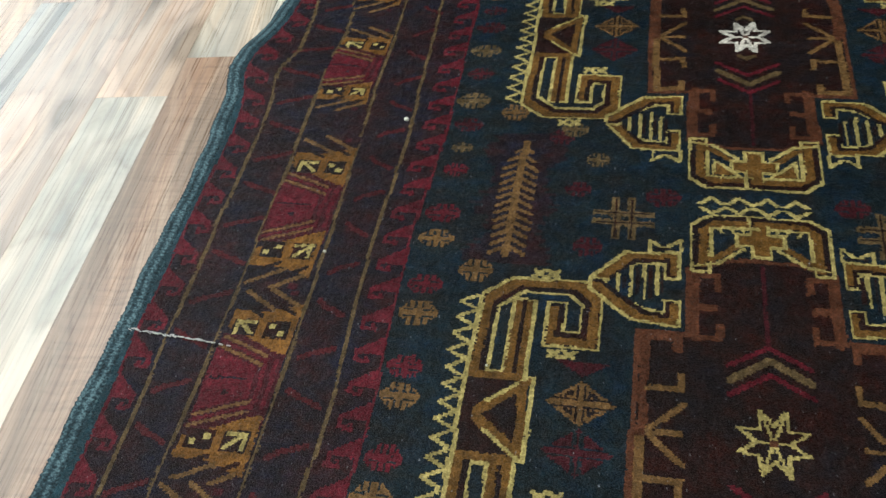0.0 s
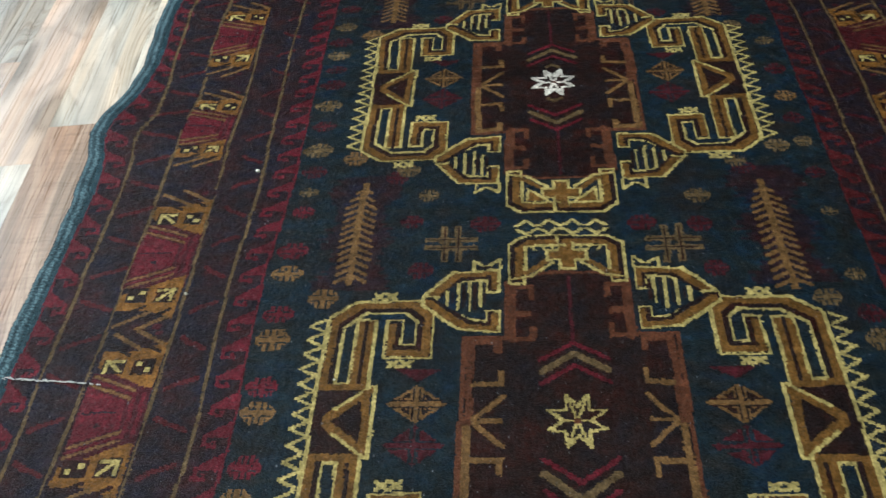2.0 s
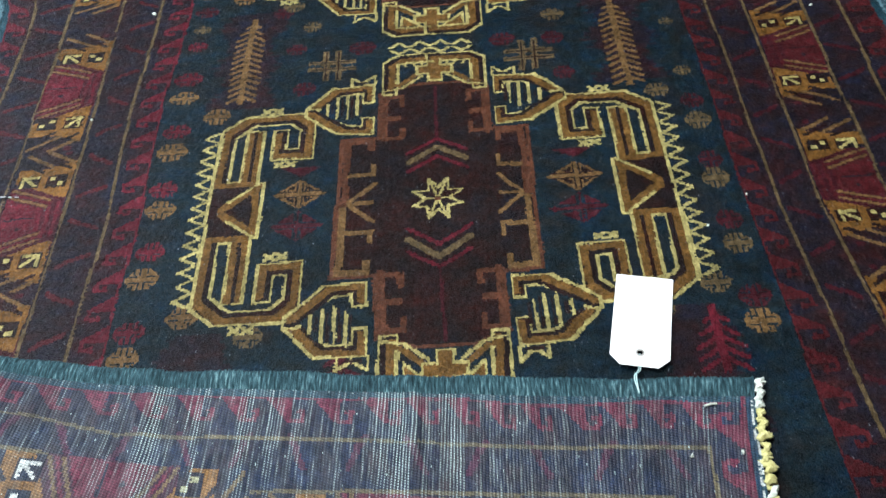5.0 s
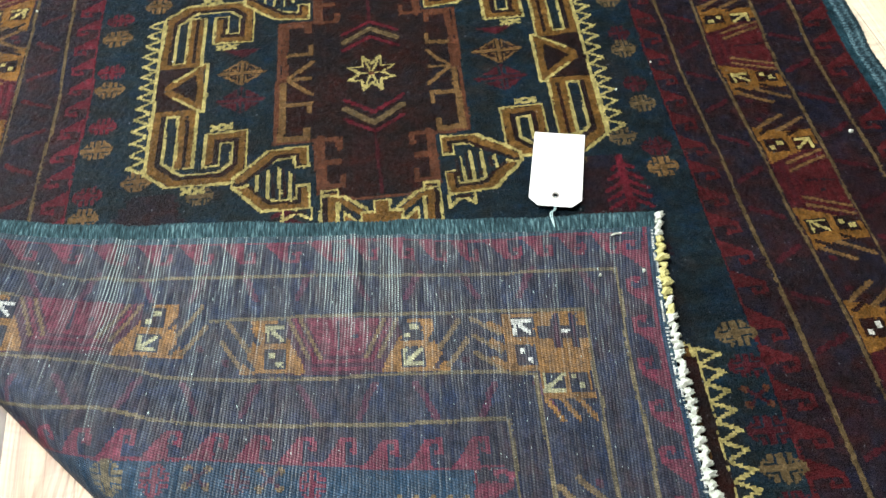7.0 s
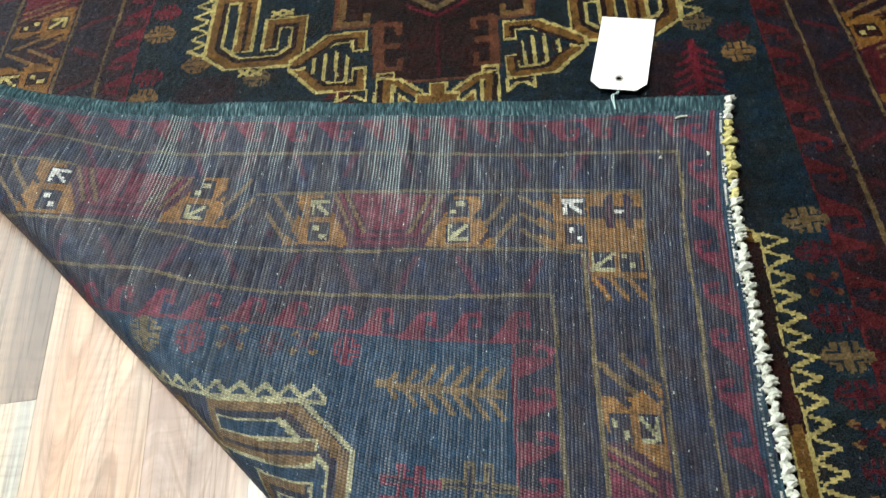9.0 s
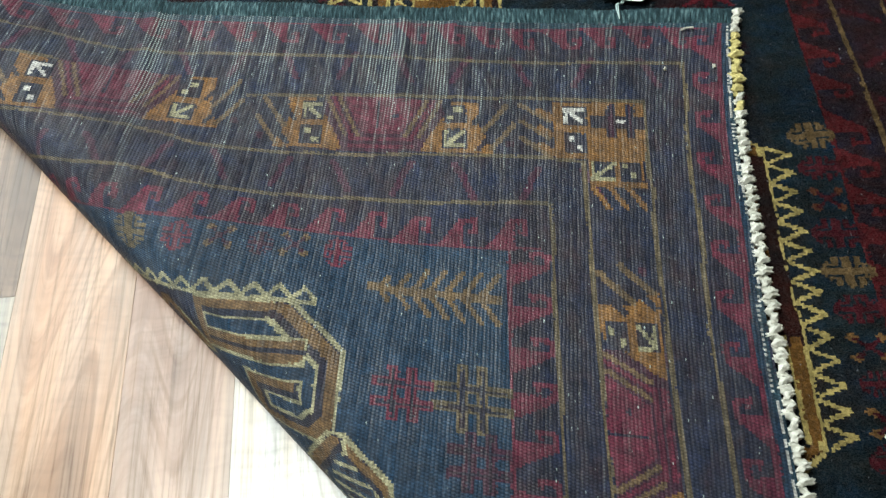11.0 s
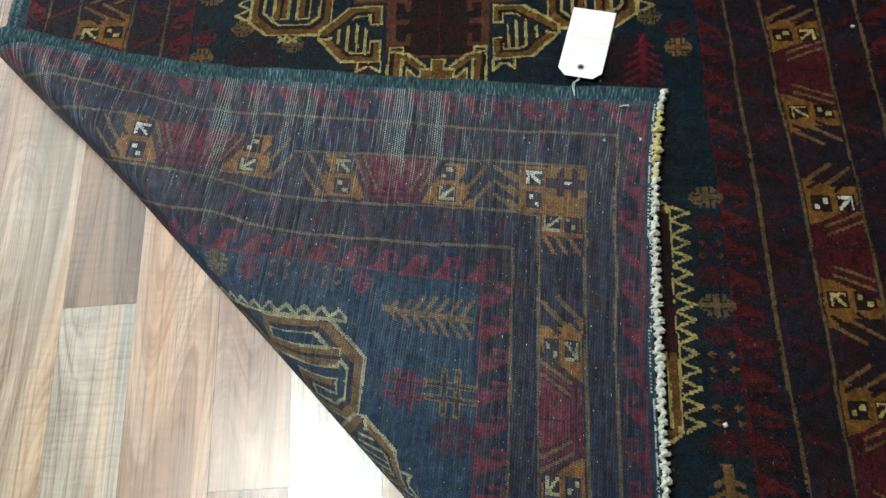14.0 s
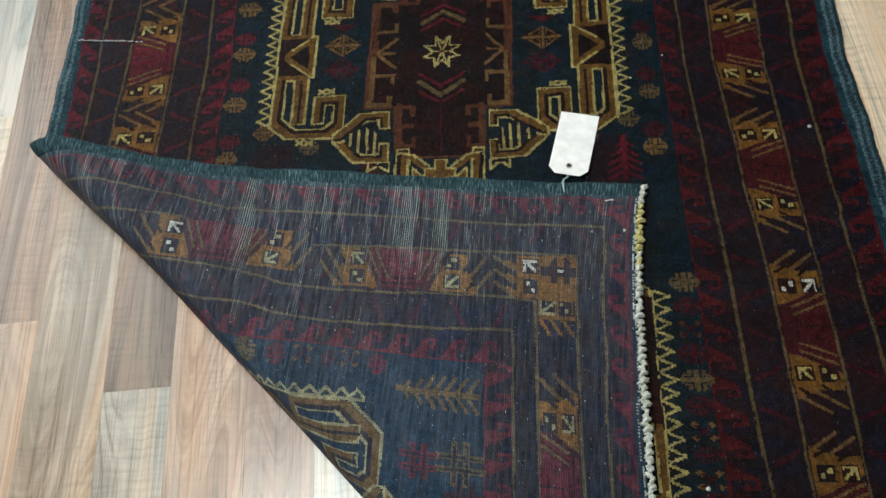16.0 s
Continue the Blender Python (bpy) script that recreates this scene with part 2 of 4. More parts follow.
    if swirled:
        # broad arched figure with soft grey heartwood
        arch = noise_node(n, l, mapped(n, l, v, (13.0, 5.2, 1.0)), 1.0, 1.5, 0.4)
        rim = math_node(n, l, "FRACT", math_node(n, l, "ADD", math_node(n, l, "MULTIPLY", arch, 5.5), math_node(n, l, "MULTIPLY", fine, 0.25)))
        c = mix_colour(n, l, 1.0, c, ramp(n, l, rim, [(0.0, (0.76, 0.74, 0.72)), (0.14, (0.96, 0.95, 0.94)), (0.5, (1.0, 1.0, 0.99)), (0.94, (0.80, 0.80, 0.79)), (1.0, (0.76, 0.74, 0.72))]), "MULTIPLY")
        c = mix_colour(n, l, 1.0, c, ramp(n, l, arch, [(0.36, (0.56, 0.58, 0.58)), (0.47, (0.95, 0.95, 0.95)), (0.62, (1.02, 0.98, 0.96))]), "MULTIPLY")
    tint = noise_node(n, l, mapped(n, l, v, (26.0, 1.6, 1.0)), 1.0, 2.0)
    c = mix_colour(n, l, 1.0, c, ramp(n, l, tint, [(0.34, (0.76, 0.82, 0.85)), (0.5, (1.0, 1.0, 1.0)), (0.64, (1.09, 0.99, 0.89))]), "MULTIPLY")
    l.new(mix_colour(n, l, 1.0, c, (0.97, 0.97, 0.97), "MULTIPLY"), p.inputs["Base Color"])
    l.new(ramp(n, l, fine, [(0.3, 0.24), (0.7, 0.35)]), p.inputs["Roughness"])
    bump(n, l, fine, 0.15, 0.0004, p.inputs["Normal"])
    return m


def plain(name, rgb, rough=0.7, metallic=0.0, grain=120.0, depth=0.0004):
    m, n, l, p = node_material(name)
    tc = n.new("ShaderNodeTexCoord").outputs["Object"]
    f = noise_node(n, l, tc, grain, 4.0)
    l.new(mix_colour(n, l, 1.0, rgb, ramp(n, l, f, [(0.3, 0.88), (0.7, 1.08)]), "MULTIPLY"), p.inputs["Base Color"])
    p.inputs["Roughness"].default_value, p.inputs["Metallic"].default_value = rough, metallic
    bump(n, l, f, 0.3, depth, p.inputs["Normal"])
    return m


def binding():
    """Overcast teal wool: thread after thread laid across the edge."""
    m, n, l, p = node_material("binding_teal_wool")
    uv = n.new("ShaderNodeUVMap").outputs[0]
    strand = noise_node(n, l, mapped(n, l, uv, (9.0, 330.0, 1.0)), 1.0, 3.0, 0.6)
    fuzz = noise_node(n, l, mapped(n, l, uv, (26.0, 400.0, 1.0)), 1.0, 2.0, 0.6)
    fade = noise_node(n, l, mapped(n, l, uv, (0.5, 22.0, 1.0)), 1.0, 3.0)
    weave = n.new("ShaderNodeTexWave")
    weave.bands_direction = "X"
    weave.inputs["Scale"].default_value, weave.inputs["Distortion"].default_value, weave.inputs["Detail Scale"].default_value = 2.2, 1.2, 3.0
    l.new(mapped(n, l, uv, (1.0, 60.0, 1.0)), weave.inputs["Vector"])
    f = math_node(n, l, "ADD", math_node(n, l, "MULTIPLY", strand, 0.28), math_node(n, l, "ADD", math_node(n, l, "MULTIPLY", fuzz, 0.5), math_node(n, l, "MULTIPLY", fade, 0.22)))
    f = math_node(n, l, "ADD", f, math_node(n, l, "MULTIPLY", weave.outputs[1], 0.10))
    front = ramp(n, l, f, [(0.44, (0.004, 0.010, 0.014)), (0.55, (0.018, 0.042, 0.056)), (0.67, (0.095, 0.165, 0.190))])
    # the underside shows the same threads wrapped side by side, some worn pale
    wrap = noise_node(n, l, mapped(n, l, uv, (5.0, 560.0, 1.0)), 1.0, 2.0, 0.55)
    under = math_node(n, l, "ADD", math_node(n, l, "MULTIPLY", wrap, 0.8), math_node(n, l, "MULTIPLY", fade, 0.25))
    behind = ramp(n, l, under, [(0.38, (0.007, 0.018, 0.023)), (0.51, (0.017, 0.043, 0.053)), (0.60, (0.038, 0.083, 0.098)), (0.72, (0.13, 0.22, 0.23))])
    split = n.new("ShaderNodeSeparateXYZ")
    l.new(uv, split.inputs[0])
    l.new(mix_colour(n, l, ramp(n, l, split.outputs[0], [(0.50, 0.0), (0.53, 1.0)]), front, behind), p.inputs["Base Color"])
    p.inputs["Roughness"].default_value, p.inputs["Specular IOR Level"].default_value = 0.75, 0.15
    bump(n, l, f, 0.9, 0.0025, p.inputs["Normal"])
    return m


def yarn(name, low, high):
    """Spun yarn: strands that change from dark to light over a few millimetres."""
    m, n, l, p = node_material(name)
    tc = n.new("ShaderNodeNewGeometry").outputs["Position"]
    strand = noise_node(n, l, tc, 380.0, 4.0, 0.7)
    worn = noise_node(n, l, tc, 28.0, 3.0)
    f = math_node(n, l, "ADD", math_node(n, l, "MULTIPLY", strand, 0.75), math_node(n, l, "MULTIPLY", worn, 0.35))
    l.new(mix_colour(n, l, ramp(n, l, f, [(0.40, 0.0), (0.72, 1.0)]), low, high), p.inputs["Base Color"])
    p.inputs["Roughness"].default_value, p.inputs["Specular IOR Level"].default_value = 0.85, 0.15
    bump(n, l, strand, 0.8, 0.0012, p.inputs["Normal"])
    return m


WOODS = {
    "cream": laminate("laminate_cream", (0.66, 0.60, 0.51), (0.36, 0.295, 0.23)),
    "peach": laminate("laminate_peach", (0.58, 0.425, 0.315), (0.32, 0.195, 0.125)),
    "taupe": laminate("laminate_taupe", (0.335, 0.235, 0.165), (0.135, 0.085, 0.056)),
    "grey_beige": laminate("laminate_grey_beige", (0.61, 0.49, 0.37), (0.29, 0.205, 0.14)),
    "grey": laminate("laminate_grey", (0.40, 0.38, 0.35), (0.14, 0.13, 0.12)),
    "apricot": laminate("laminate_apricot", (0.95, 0.78, 0.58), (0.84, 0.64, 0.46)),
    "ivory": laminate("laminate_ivory", (0.82, 0.72, 0.58), (0.62, 0.50, 0.37)),
    "tan": laminate("laminate_tan", (0.42, 0.295, 0.215), (0.24, 0.150, 0.105)),
    "chalk": laminate("laminate_chalk", (0.74, 0.76, 0.73), (0.53, 0.55, 0.53)),
    "bone": laminate("laminate_bone", (0.64, 0.605, 0.545), (0.43, 0.40, 0.355), True),
    "blush": laminate("laminate_blush", (0.60, 0.49, 0.425), (0.42, 0.325, 0.27), True),
    "pink": laminate("laminate_pink", (0.56, 0.42, 0.34), (0.30, 0.195, 0.15)),
}
MAT_UNDER = plain("underlay_dark", (0.10, 0.07, 0.05), 0.8)
MAT_WALL = plain("wall_paint", (0.26, 0.245, 0.23), 0.8, 0, 30)
MAT_CEIL = plain("ceiling_paint", (0.50, 0.50, 0.49), 0.9, 0, 30)
MAT_CARD = plain("white_card", (0.96, 0.96, 0.95), 0.6, 0, 60, 0.00004)
MAT_EYELET = plain("eyelet_grey", (0.35, 0.33, 0.3), 0.5)
MAT_STRING = plain("cotton_string", (0.45, 0.62, 0.62), 0.85, 0, 900)
MAT_BIND = binding()
MAT_FRINGE = yarn("fringe_cotton", (0.40, 0.42, 0.36), (0.80, 0.83, 0.76))
MAT_FRINGE_Y = yarn("fringe_yellow", (0.40, 0.35, 0.12), (0.74, 0.69, 0.33))
MAT_THREAD = plain("repair_thread", (0.42, 0.44, 0.44), 0.9, 0, 900, 0.0005)


# ---- meshes ----
def mesh_object(name, verts, faces, materials, parent=None, smooth=False):
    me = bpy.data.meshes.new(name)
    me.from_pydata(verts, [], faces)
    for m in materials if isinstance(materials, (list, tuple)) else [materials]:
        me.materials.append(m)
    if smooth:
        me.polygons.foreach_set("use_smooth", [True] * len(me.polygons))
    ob = new(name, me)
    ob.parent = parent
    return ob


def part(name, bm, material, parent=None, label=""):
    me = bpy.data.meshes.new(name)
    bm.to_mesh(me)
    bm.free()
    me.materials.append(material)
    ob = new(name, me)
    ob.parent = parent
    return tagged(ob, label)


def box(name, x0, x1, y0, y1, z0, z1, material, parent=None, bevel=0.0):
    bm = bmesh.new()
    bmesh.ops.create_cube(bm, size=1.0, matrix=Matrix.Translation(((x0 + x1) / 2, (y0 + y1) / 2, (z0 + z1) / 2)) @ Matrix.Diagonal((x1 - x0, y1 - y0, z1 - z0, 1)))
    if bevel:
        bmesh.ops.bevel(bm, geom=bm.edges[:], offset=bevel, segments=1, affect="EDGES")
    return part(name, bm, material, parent)


# ---- the room, out of view but closed ----
tagged(box("wall_north", -3.0, 5.0, 4.0, 4.15, 0, 2.45, MAT_WALL), "plain beige painted wall closing the room", "wall", kind="structure")
tagged(box("wall_south", -3.0, 5.0, -4.15, -4.0, 0, 2.45, MAT_WALL), "plain beige painted wall closing the room", "wall", kind="structure")
tagged(box("wall_east", 5.0, 5.15, -4.15, 4.15, 0, 2.45, MAT_WALL), "plain beige painted wall closing the room", "wall", kind="structure")
wall_west = new("wall_west")
tagged(wall_west, "beige painted wall with a wide window opening", "wall", kind="structure")
for y0, y1, z0, z1 in ((-4.15, 1.3, 0, 2.45), (3.5, 4.15, 0, 2.45), (1.3, 3.5, 0, 0.9), (1.3, 3.5, 2.3, 2.45)):
    box("wall_panel", -3.15, -3.0, y0, y1, z0, z1, MAT_WALL, wall_west)
tagged(box("ceiling", -3.15, 5.15, -4.15, 4.15, 2.45, 2.6, MAT_CEIL), "plain white painted ceiling over the room", "ceiling", kind="structure")


# ---- the rug: shape ----
HALF, END, TOP = 0.585, -1.065, 1.03
PILE_X, PILE_Y = int(round(2 * HALF / CELL)), int(round((TOP - END) / CELL))


def smooth(e0, e1, x):
    t = np.clip((x - e0) / (e1 - e0), 0, 1)
    return t * t * (3 - 2 * t)


EDGE_Y = (-1.1, -0.15, 0.0, 0.14, 0.34, 0.43, 0.48, 0.52, 0.60, 0.66, 0.74, 0.83, 1.1)
EDGE_DX = (0.0, 0.003, -0.003, -0.008, -0.014, -0.026, -0.038, -0.034, -0.020, -0.018, -0.024, -0.034, -0.03)


# how the stripes of the long border stray sideways, in millimetres, along the rug
PULL_Y = (-0.75, -0.56, -0.40, -0.22, -0.04, 0.30, 0.54)
PULL = [(0.29, (0, 0, 0, 0, 0, 0, 0)), (0.371, (27, 17, 12, 1, -10, -8, -6)), (0.423, (20, 13, 7, -7, -19, -15, -13)),
        (0.499, (4, 1, -5, -15, -23, -18, -16)), (0.546, (6, 4, -4, -13, -23, -17, -16)), (0.59, (14, 12, 8, 0, -10, -8, -8)), (0.7, (14, 12, 8, 0, -10, -8, -8))]


def lie(u, v):
    """Where a point of the rug lies while it lies flat: sides pulled a little out of true, shallow waves."""
    left = smooth(0.46, 0.58, -u)
    x = u + np.interp(v, EDGE_Y, EDGE_DX) * left
    x = x - 0.007 * smooth(0.0, 0.15, v) * smooth(0.30, 0.345, -u) * (1 - smooth(0.39, 0.42, -u))
    x = x - 0.006 * np.exp(-(v / 0.22) ** 4) * smooth(0.05, 0.09, u) * (1 - smooth(0.12, 0.15, u))
    for (u0, drift0), (u1, drift1) in zip(PULL[:-1], PULL[1:]):
        f = np.clip((u - u0) / (u1 - u0), 0, 1)
        inside = (u >= u0) & (u < u1)
        x = x + 0.001 * inside * ((1 - f) * np.interp(v, PULL_Y, drift0) + f * np.interp(v, PULL_Y, drift1))
    z = 0.0055 + 0.0015 * np.sin(9 * v + 3 * u) * np.sin(7 * u - 2 * v)
    z = z + 0.007 * np.exp(-((v - 0.50) / 0.045) ** 2) * left
    return np.stack([x, v, np.maximum(z, 0.005)], -1)


FOLD_N = np.array([math.sin(radians(45.3)), math.cos(radians(45.3))])
FOLD_C = FOLD_N @ np.array([-0.592 + 0.014, -0.163 + 0.014])
FOLD_D = np.array([FOLD_N[1], -FOLD_N[0]])


def fold_depth(u, v):
    return FOLD_C - (u * FOLD_N[0] + v * FOLD_N[1])


def turned(u, v, back):
    """Where a point of the turned-over corner lies; back: how far it lies from the fold."""
    a, b = u + 0.60, v - END
    x = 0.250 - 0.996 * b + 0.027 * np.exp(-a / 0.13) * (1 - smooth(0.0, 0.16, b))
    y = -0.262 + 0.092 * b - a
    along = x * FOLD_D[0] + y * FOLD_D[1]
    tall = 0.026 + 0.032 * (1 - smooth(-0.30, 0.05, along))
    z = 0.0165 + tall * np.exp(-(back / 0.10) ** 2) + 0.002 * np.sin(22 * u + 5 * v) * np.sin(9 * v)
    for cx, tall in ((-0.03, 0.0026), (-0.275, 0.003), (0.02, 0.0015)):
        z = z + tall * np.exp(-((x - cx - 0.05 * a) / 0.007) ** 2) * (1 - smooth(0.05, 0.22, a))
    return np.stack([x, y, z], -1)


def surface(u, v):
    s = fold_depth(u, v)
    length = 0.1 + 0.044 * np.clip(u * FOLD_D[0] + v * FOLD_D[1] + 0.28, 0, 1)
    flat = lie(u, v)
    over = turned(u, v, np.maximum(s - length, 0))
    q = np.clip(s / length, 0, 1)[..., None]
    p0 = lie(u + s * FOLD_N[0], v + s * FOLD_N[1])
    k = length - s
    p1 = turned(u - k * FOLD_N[0], v - k * FOLD_N[1], np.zeros_like(s))
    out = np.array([-FOLD_N[0], -FOLD_N[1], 0.0])
    reach = (p1[..., 2] - p0[..., 2])[..., None] * 1.9
    h00, h10, h01, h11 = 2 * q**3 - 3 * q**2 + 1, q**3 - 2 * q**2 + q, -2 * q**3 + 3 * q**2, q**3 - q**2
    roll = h00 * p0 + h10 * out * reach + h01 * p1 + h11 * (-out) * reach
    s, length = s[..., None], length[..., None]
    return np.where(s <= 0, flat, np.where(s >= length, over, roll))


def sheet(u, v, lift):
    """Points of the rug's surface, lifted along its own normal."""
    e = 0.002
    p = surface(u, v)
    n = np.cross(surface(u + e, v) - surface(u - e, v), surface(u, v + e) - surface(u, v - e))
    n = n / np.maximum(np.linalg.norm(n, axis=-1, keepdims=True), 1e-9)
    return p + n * np.asarray(lift)[..., None]


# ---- the rug: the knotted chart ----
CX = -HALF + (np.arange(PILE_X) + 0.5) * CELL
CY = END + (np.arange(PILE_Y) + 0.5) * CELL


def weaver():
    """The hand of the weaver: lines that wander by a knot or two."""
    rng = np.random.default_rng(21)
    gi, gj = np.meshgrid(np.arange(PILE_X), np.arange(PILE_Y), indexing="ij")

    def drift(step):
        a = rng.normal(0, 1, (PILE_X // step + 3, PILE_Y // step + 3))
        x, y = gi / step, gj / step
        i, j = x.astype(int), y.astype(int)
        fx, fy = x - i, y - j
        fx, fy = fx * fx * (3 - 2 * fx), fy * fy * (3 - 2 * fy)
        return (a[i, j] * (1 - fx) + a[i + 1, j] * fx) * (1 - fy) + (a[i, j + 1] * (1 - fx) + a[i + 1, j + 1] * fx) * fy

    dx = 0.0013 * drift(40) + 0.0004 * drift(12) + rng.uniform(-0.0002, 0.0002, gi.shape)
    dy = 0.0013 * drift(40) + 0.0004 * drift(12) + rng.uniform(-0.0002, 0.0002, gi.shape)
    return CX[:, None] + dx, CY[None, :] + dy


GX, GY = weaver()
CHART = np.full((PILE_X, PILE_Y), DYE["aubergine"], np.uint8)
REGION = np.zeros((PILE_X, PILE_Y), np.int16)
REGIONS = []


def region(name, label=""):
    REGIONS.append((name, label))
    return len(REGIONS) - 1


class Pen:
    """Draws in millimetres about a centre, mirrored and stretched as told."""

    def __init__(self, cx, cy, sx=1.0, sy=1.0, part_id=None, turn=False):
        self.cx, self.cy, self.sx, self.sy, self.id, self.turn = cx, cy, sx, sy, part_id, turn

    def at(self, pts):
        p = np.asarray(pts, float) / 1000
        if self.turn:
            p = p[:, ::-1]
        return p * (self.sx, self.sy) + (self.cx, self.cy)

    def put(self, lo, hi, dye, test):
        i0, i1 = np.searchsorted(CX, (lo[0] - 0.008, hi[0] + 0.008))
        j0, j1 = np.searchsorted(CY, (lo[1] - 0.008, hi[1] + 0.008))
        if i0 >= i1 or j0 >= j1:
            return
        m = test(GX[i0:i1, j0:j1], GY[i0:i1, j0:j1])
        CHART[i0:i1, j0:j1][m] = DYE[dye]
        if self.id is not None:
            REGION[i0:i1, j0:j1][m] = self.id

    def fill(self, dye, *pts):
        p = self.at(pts)

        def test(gx, gy):
            m = np.zeros(gx.shape, bool)
            for (xa, ya), (xb, yb) in zip(p, np.roll(p, -1, 0)):
                if ya != yb:
                    m ^= ((ya > gy) != (yb > gy)) & (gx < (xb - xa) * (gy - ya) / (yb - ya) + xa)
            return m
        self.put(p.min(0), p.max(0), dye, test)

    def rect(self, dye, x0, y0, x1, y1):
        self.fill(dye, (x0, y0), (x1, y0), (x1, y1), (x0, y1))

    def line(self, dye, width, *pts):
        p, r = self.at(pts), width / 2000

        def test(gx, gy):
            d = np.full(gx.shape, 9.0)
            for a, b in zip(p[:-1], p[1:]):
                ab = b - a
                t = np.clip(((gx - a[0]) * ab[0] + (gy - a[1]) * ab[1]) / max(ab @ ab, 1e-12), 0, 1)
                d = np.minimum(d, np.maximum(abs(gx - a[0] - t * ab[0]), abs(gy - a[1] - t * ab[1])))
            return d <= r
        self.put(p.min(0) - r, p.max(0) + r, dye, test)


def inset(pts, d):
    """The same open path moved d to its left."""
    p = np.asarray(pts, float)
    t = np.diff(p, axis=0)
    n = np.stack([-t[:, 1], t[:, 0]], 1) / np.linalg.norm(t, axis=1, keepdims=True)
    n = np.vstack([n[:1], (n[:-1] + n[1:]), n[-1:]])
    n[1:-1] /= np.maximum((n[1:-1] ** 2).sum(1, keepdims=True), 0.5) / 2
    return [tuple(q) for q in p + n * d]


def band(pen, path, side=1, width=20):
    """The medallion's outline: yellow, dark brown, ochre, yellow."""
    pen.line("yellow", width, *path)
    pen.line("brown", width - 6, *path)
    pen.line("ochre", width * 0.4, *inset(path, width * 0.14 * side))


def rosette(x, y, dye, size=15, name="rosette"):
    pen = Pen(x, y, part_id=region(name))
    s = size
    pen.fill(dye, (-s, 3), (-s, -3), (-s * 0.45, -s * 0.82), (s * 0.45, -s * 0.82), (s, -3), (s, 3), (s * 0.45, s * 0.82), (-s * 0.45, s * 0.82))
    for kx in (-1, 1):
        for ky in (-1, 1):
            pen.line("navy", 1.9, (kx * s * 0.2, ky * s * 0.3), (kx * s * 0.2, ky * s * 0.85))
            pen.line("navy", 1.9, (kx * s * 0.28, ky * s * 0.24), (kx * s * 0.72, ky * s * 0.24))
            pen.line("navy", 1.9, (kx * s * 0.55, ky * s * 0.45), (kx * s * 0.55, ky * s * 0.7))


def four_spots(x, y, dye):
    pen = Pen(x, y, part_id=region("rosette"))
    pen.rect("maroon", -3, -3, 3, 3)
    for kx in (-1, 1):
        for ky in (-1, 1):
            pen.fill(dye, (kx * 4, ky * 8), (kx * 8, ky * 4), (kx * 13, ky * 8), (kx * 8, ky * 12))
            pen.line("maroon", 2, (kx * 3, ky * 3), (kx * 7, ky * 7))


def tree(x, y0, y1, dye, width=18, step=11.5):
    pen = Pen(x, 0, part_id=region("tree_motif"))
    a, b = y0 * 1000, y1 * 1000
    pen.line(dye, 8, (0, a), (0, b))
    y = a + 12
    while y < b - 2:
        w = width * min(1.0, 0.35 + (b - y) / 50)
        for k in (-1, 1):
            pen.line(dye, 4, (0, y), (k * w, y - w * 0.62))
        y += step


def double_cross(x, y, dye, s=27):
    pen = Pen(x, y, part_id=region("cross_motif"))
    for k in (-1, 1):
        pen.line(dye, 8, (k * 8, -s), (k * 8, s))
        pen.line(dye, 8, (-s, k * 7), (s, k * 7))
    for k in (-1, 1):
        pen.line("brown", 2.6, (k * 8, -s), (k * 8, s))
        pen.line("brown", 2.6, (-s, k * 7), (s, k * 7))


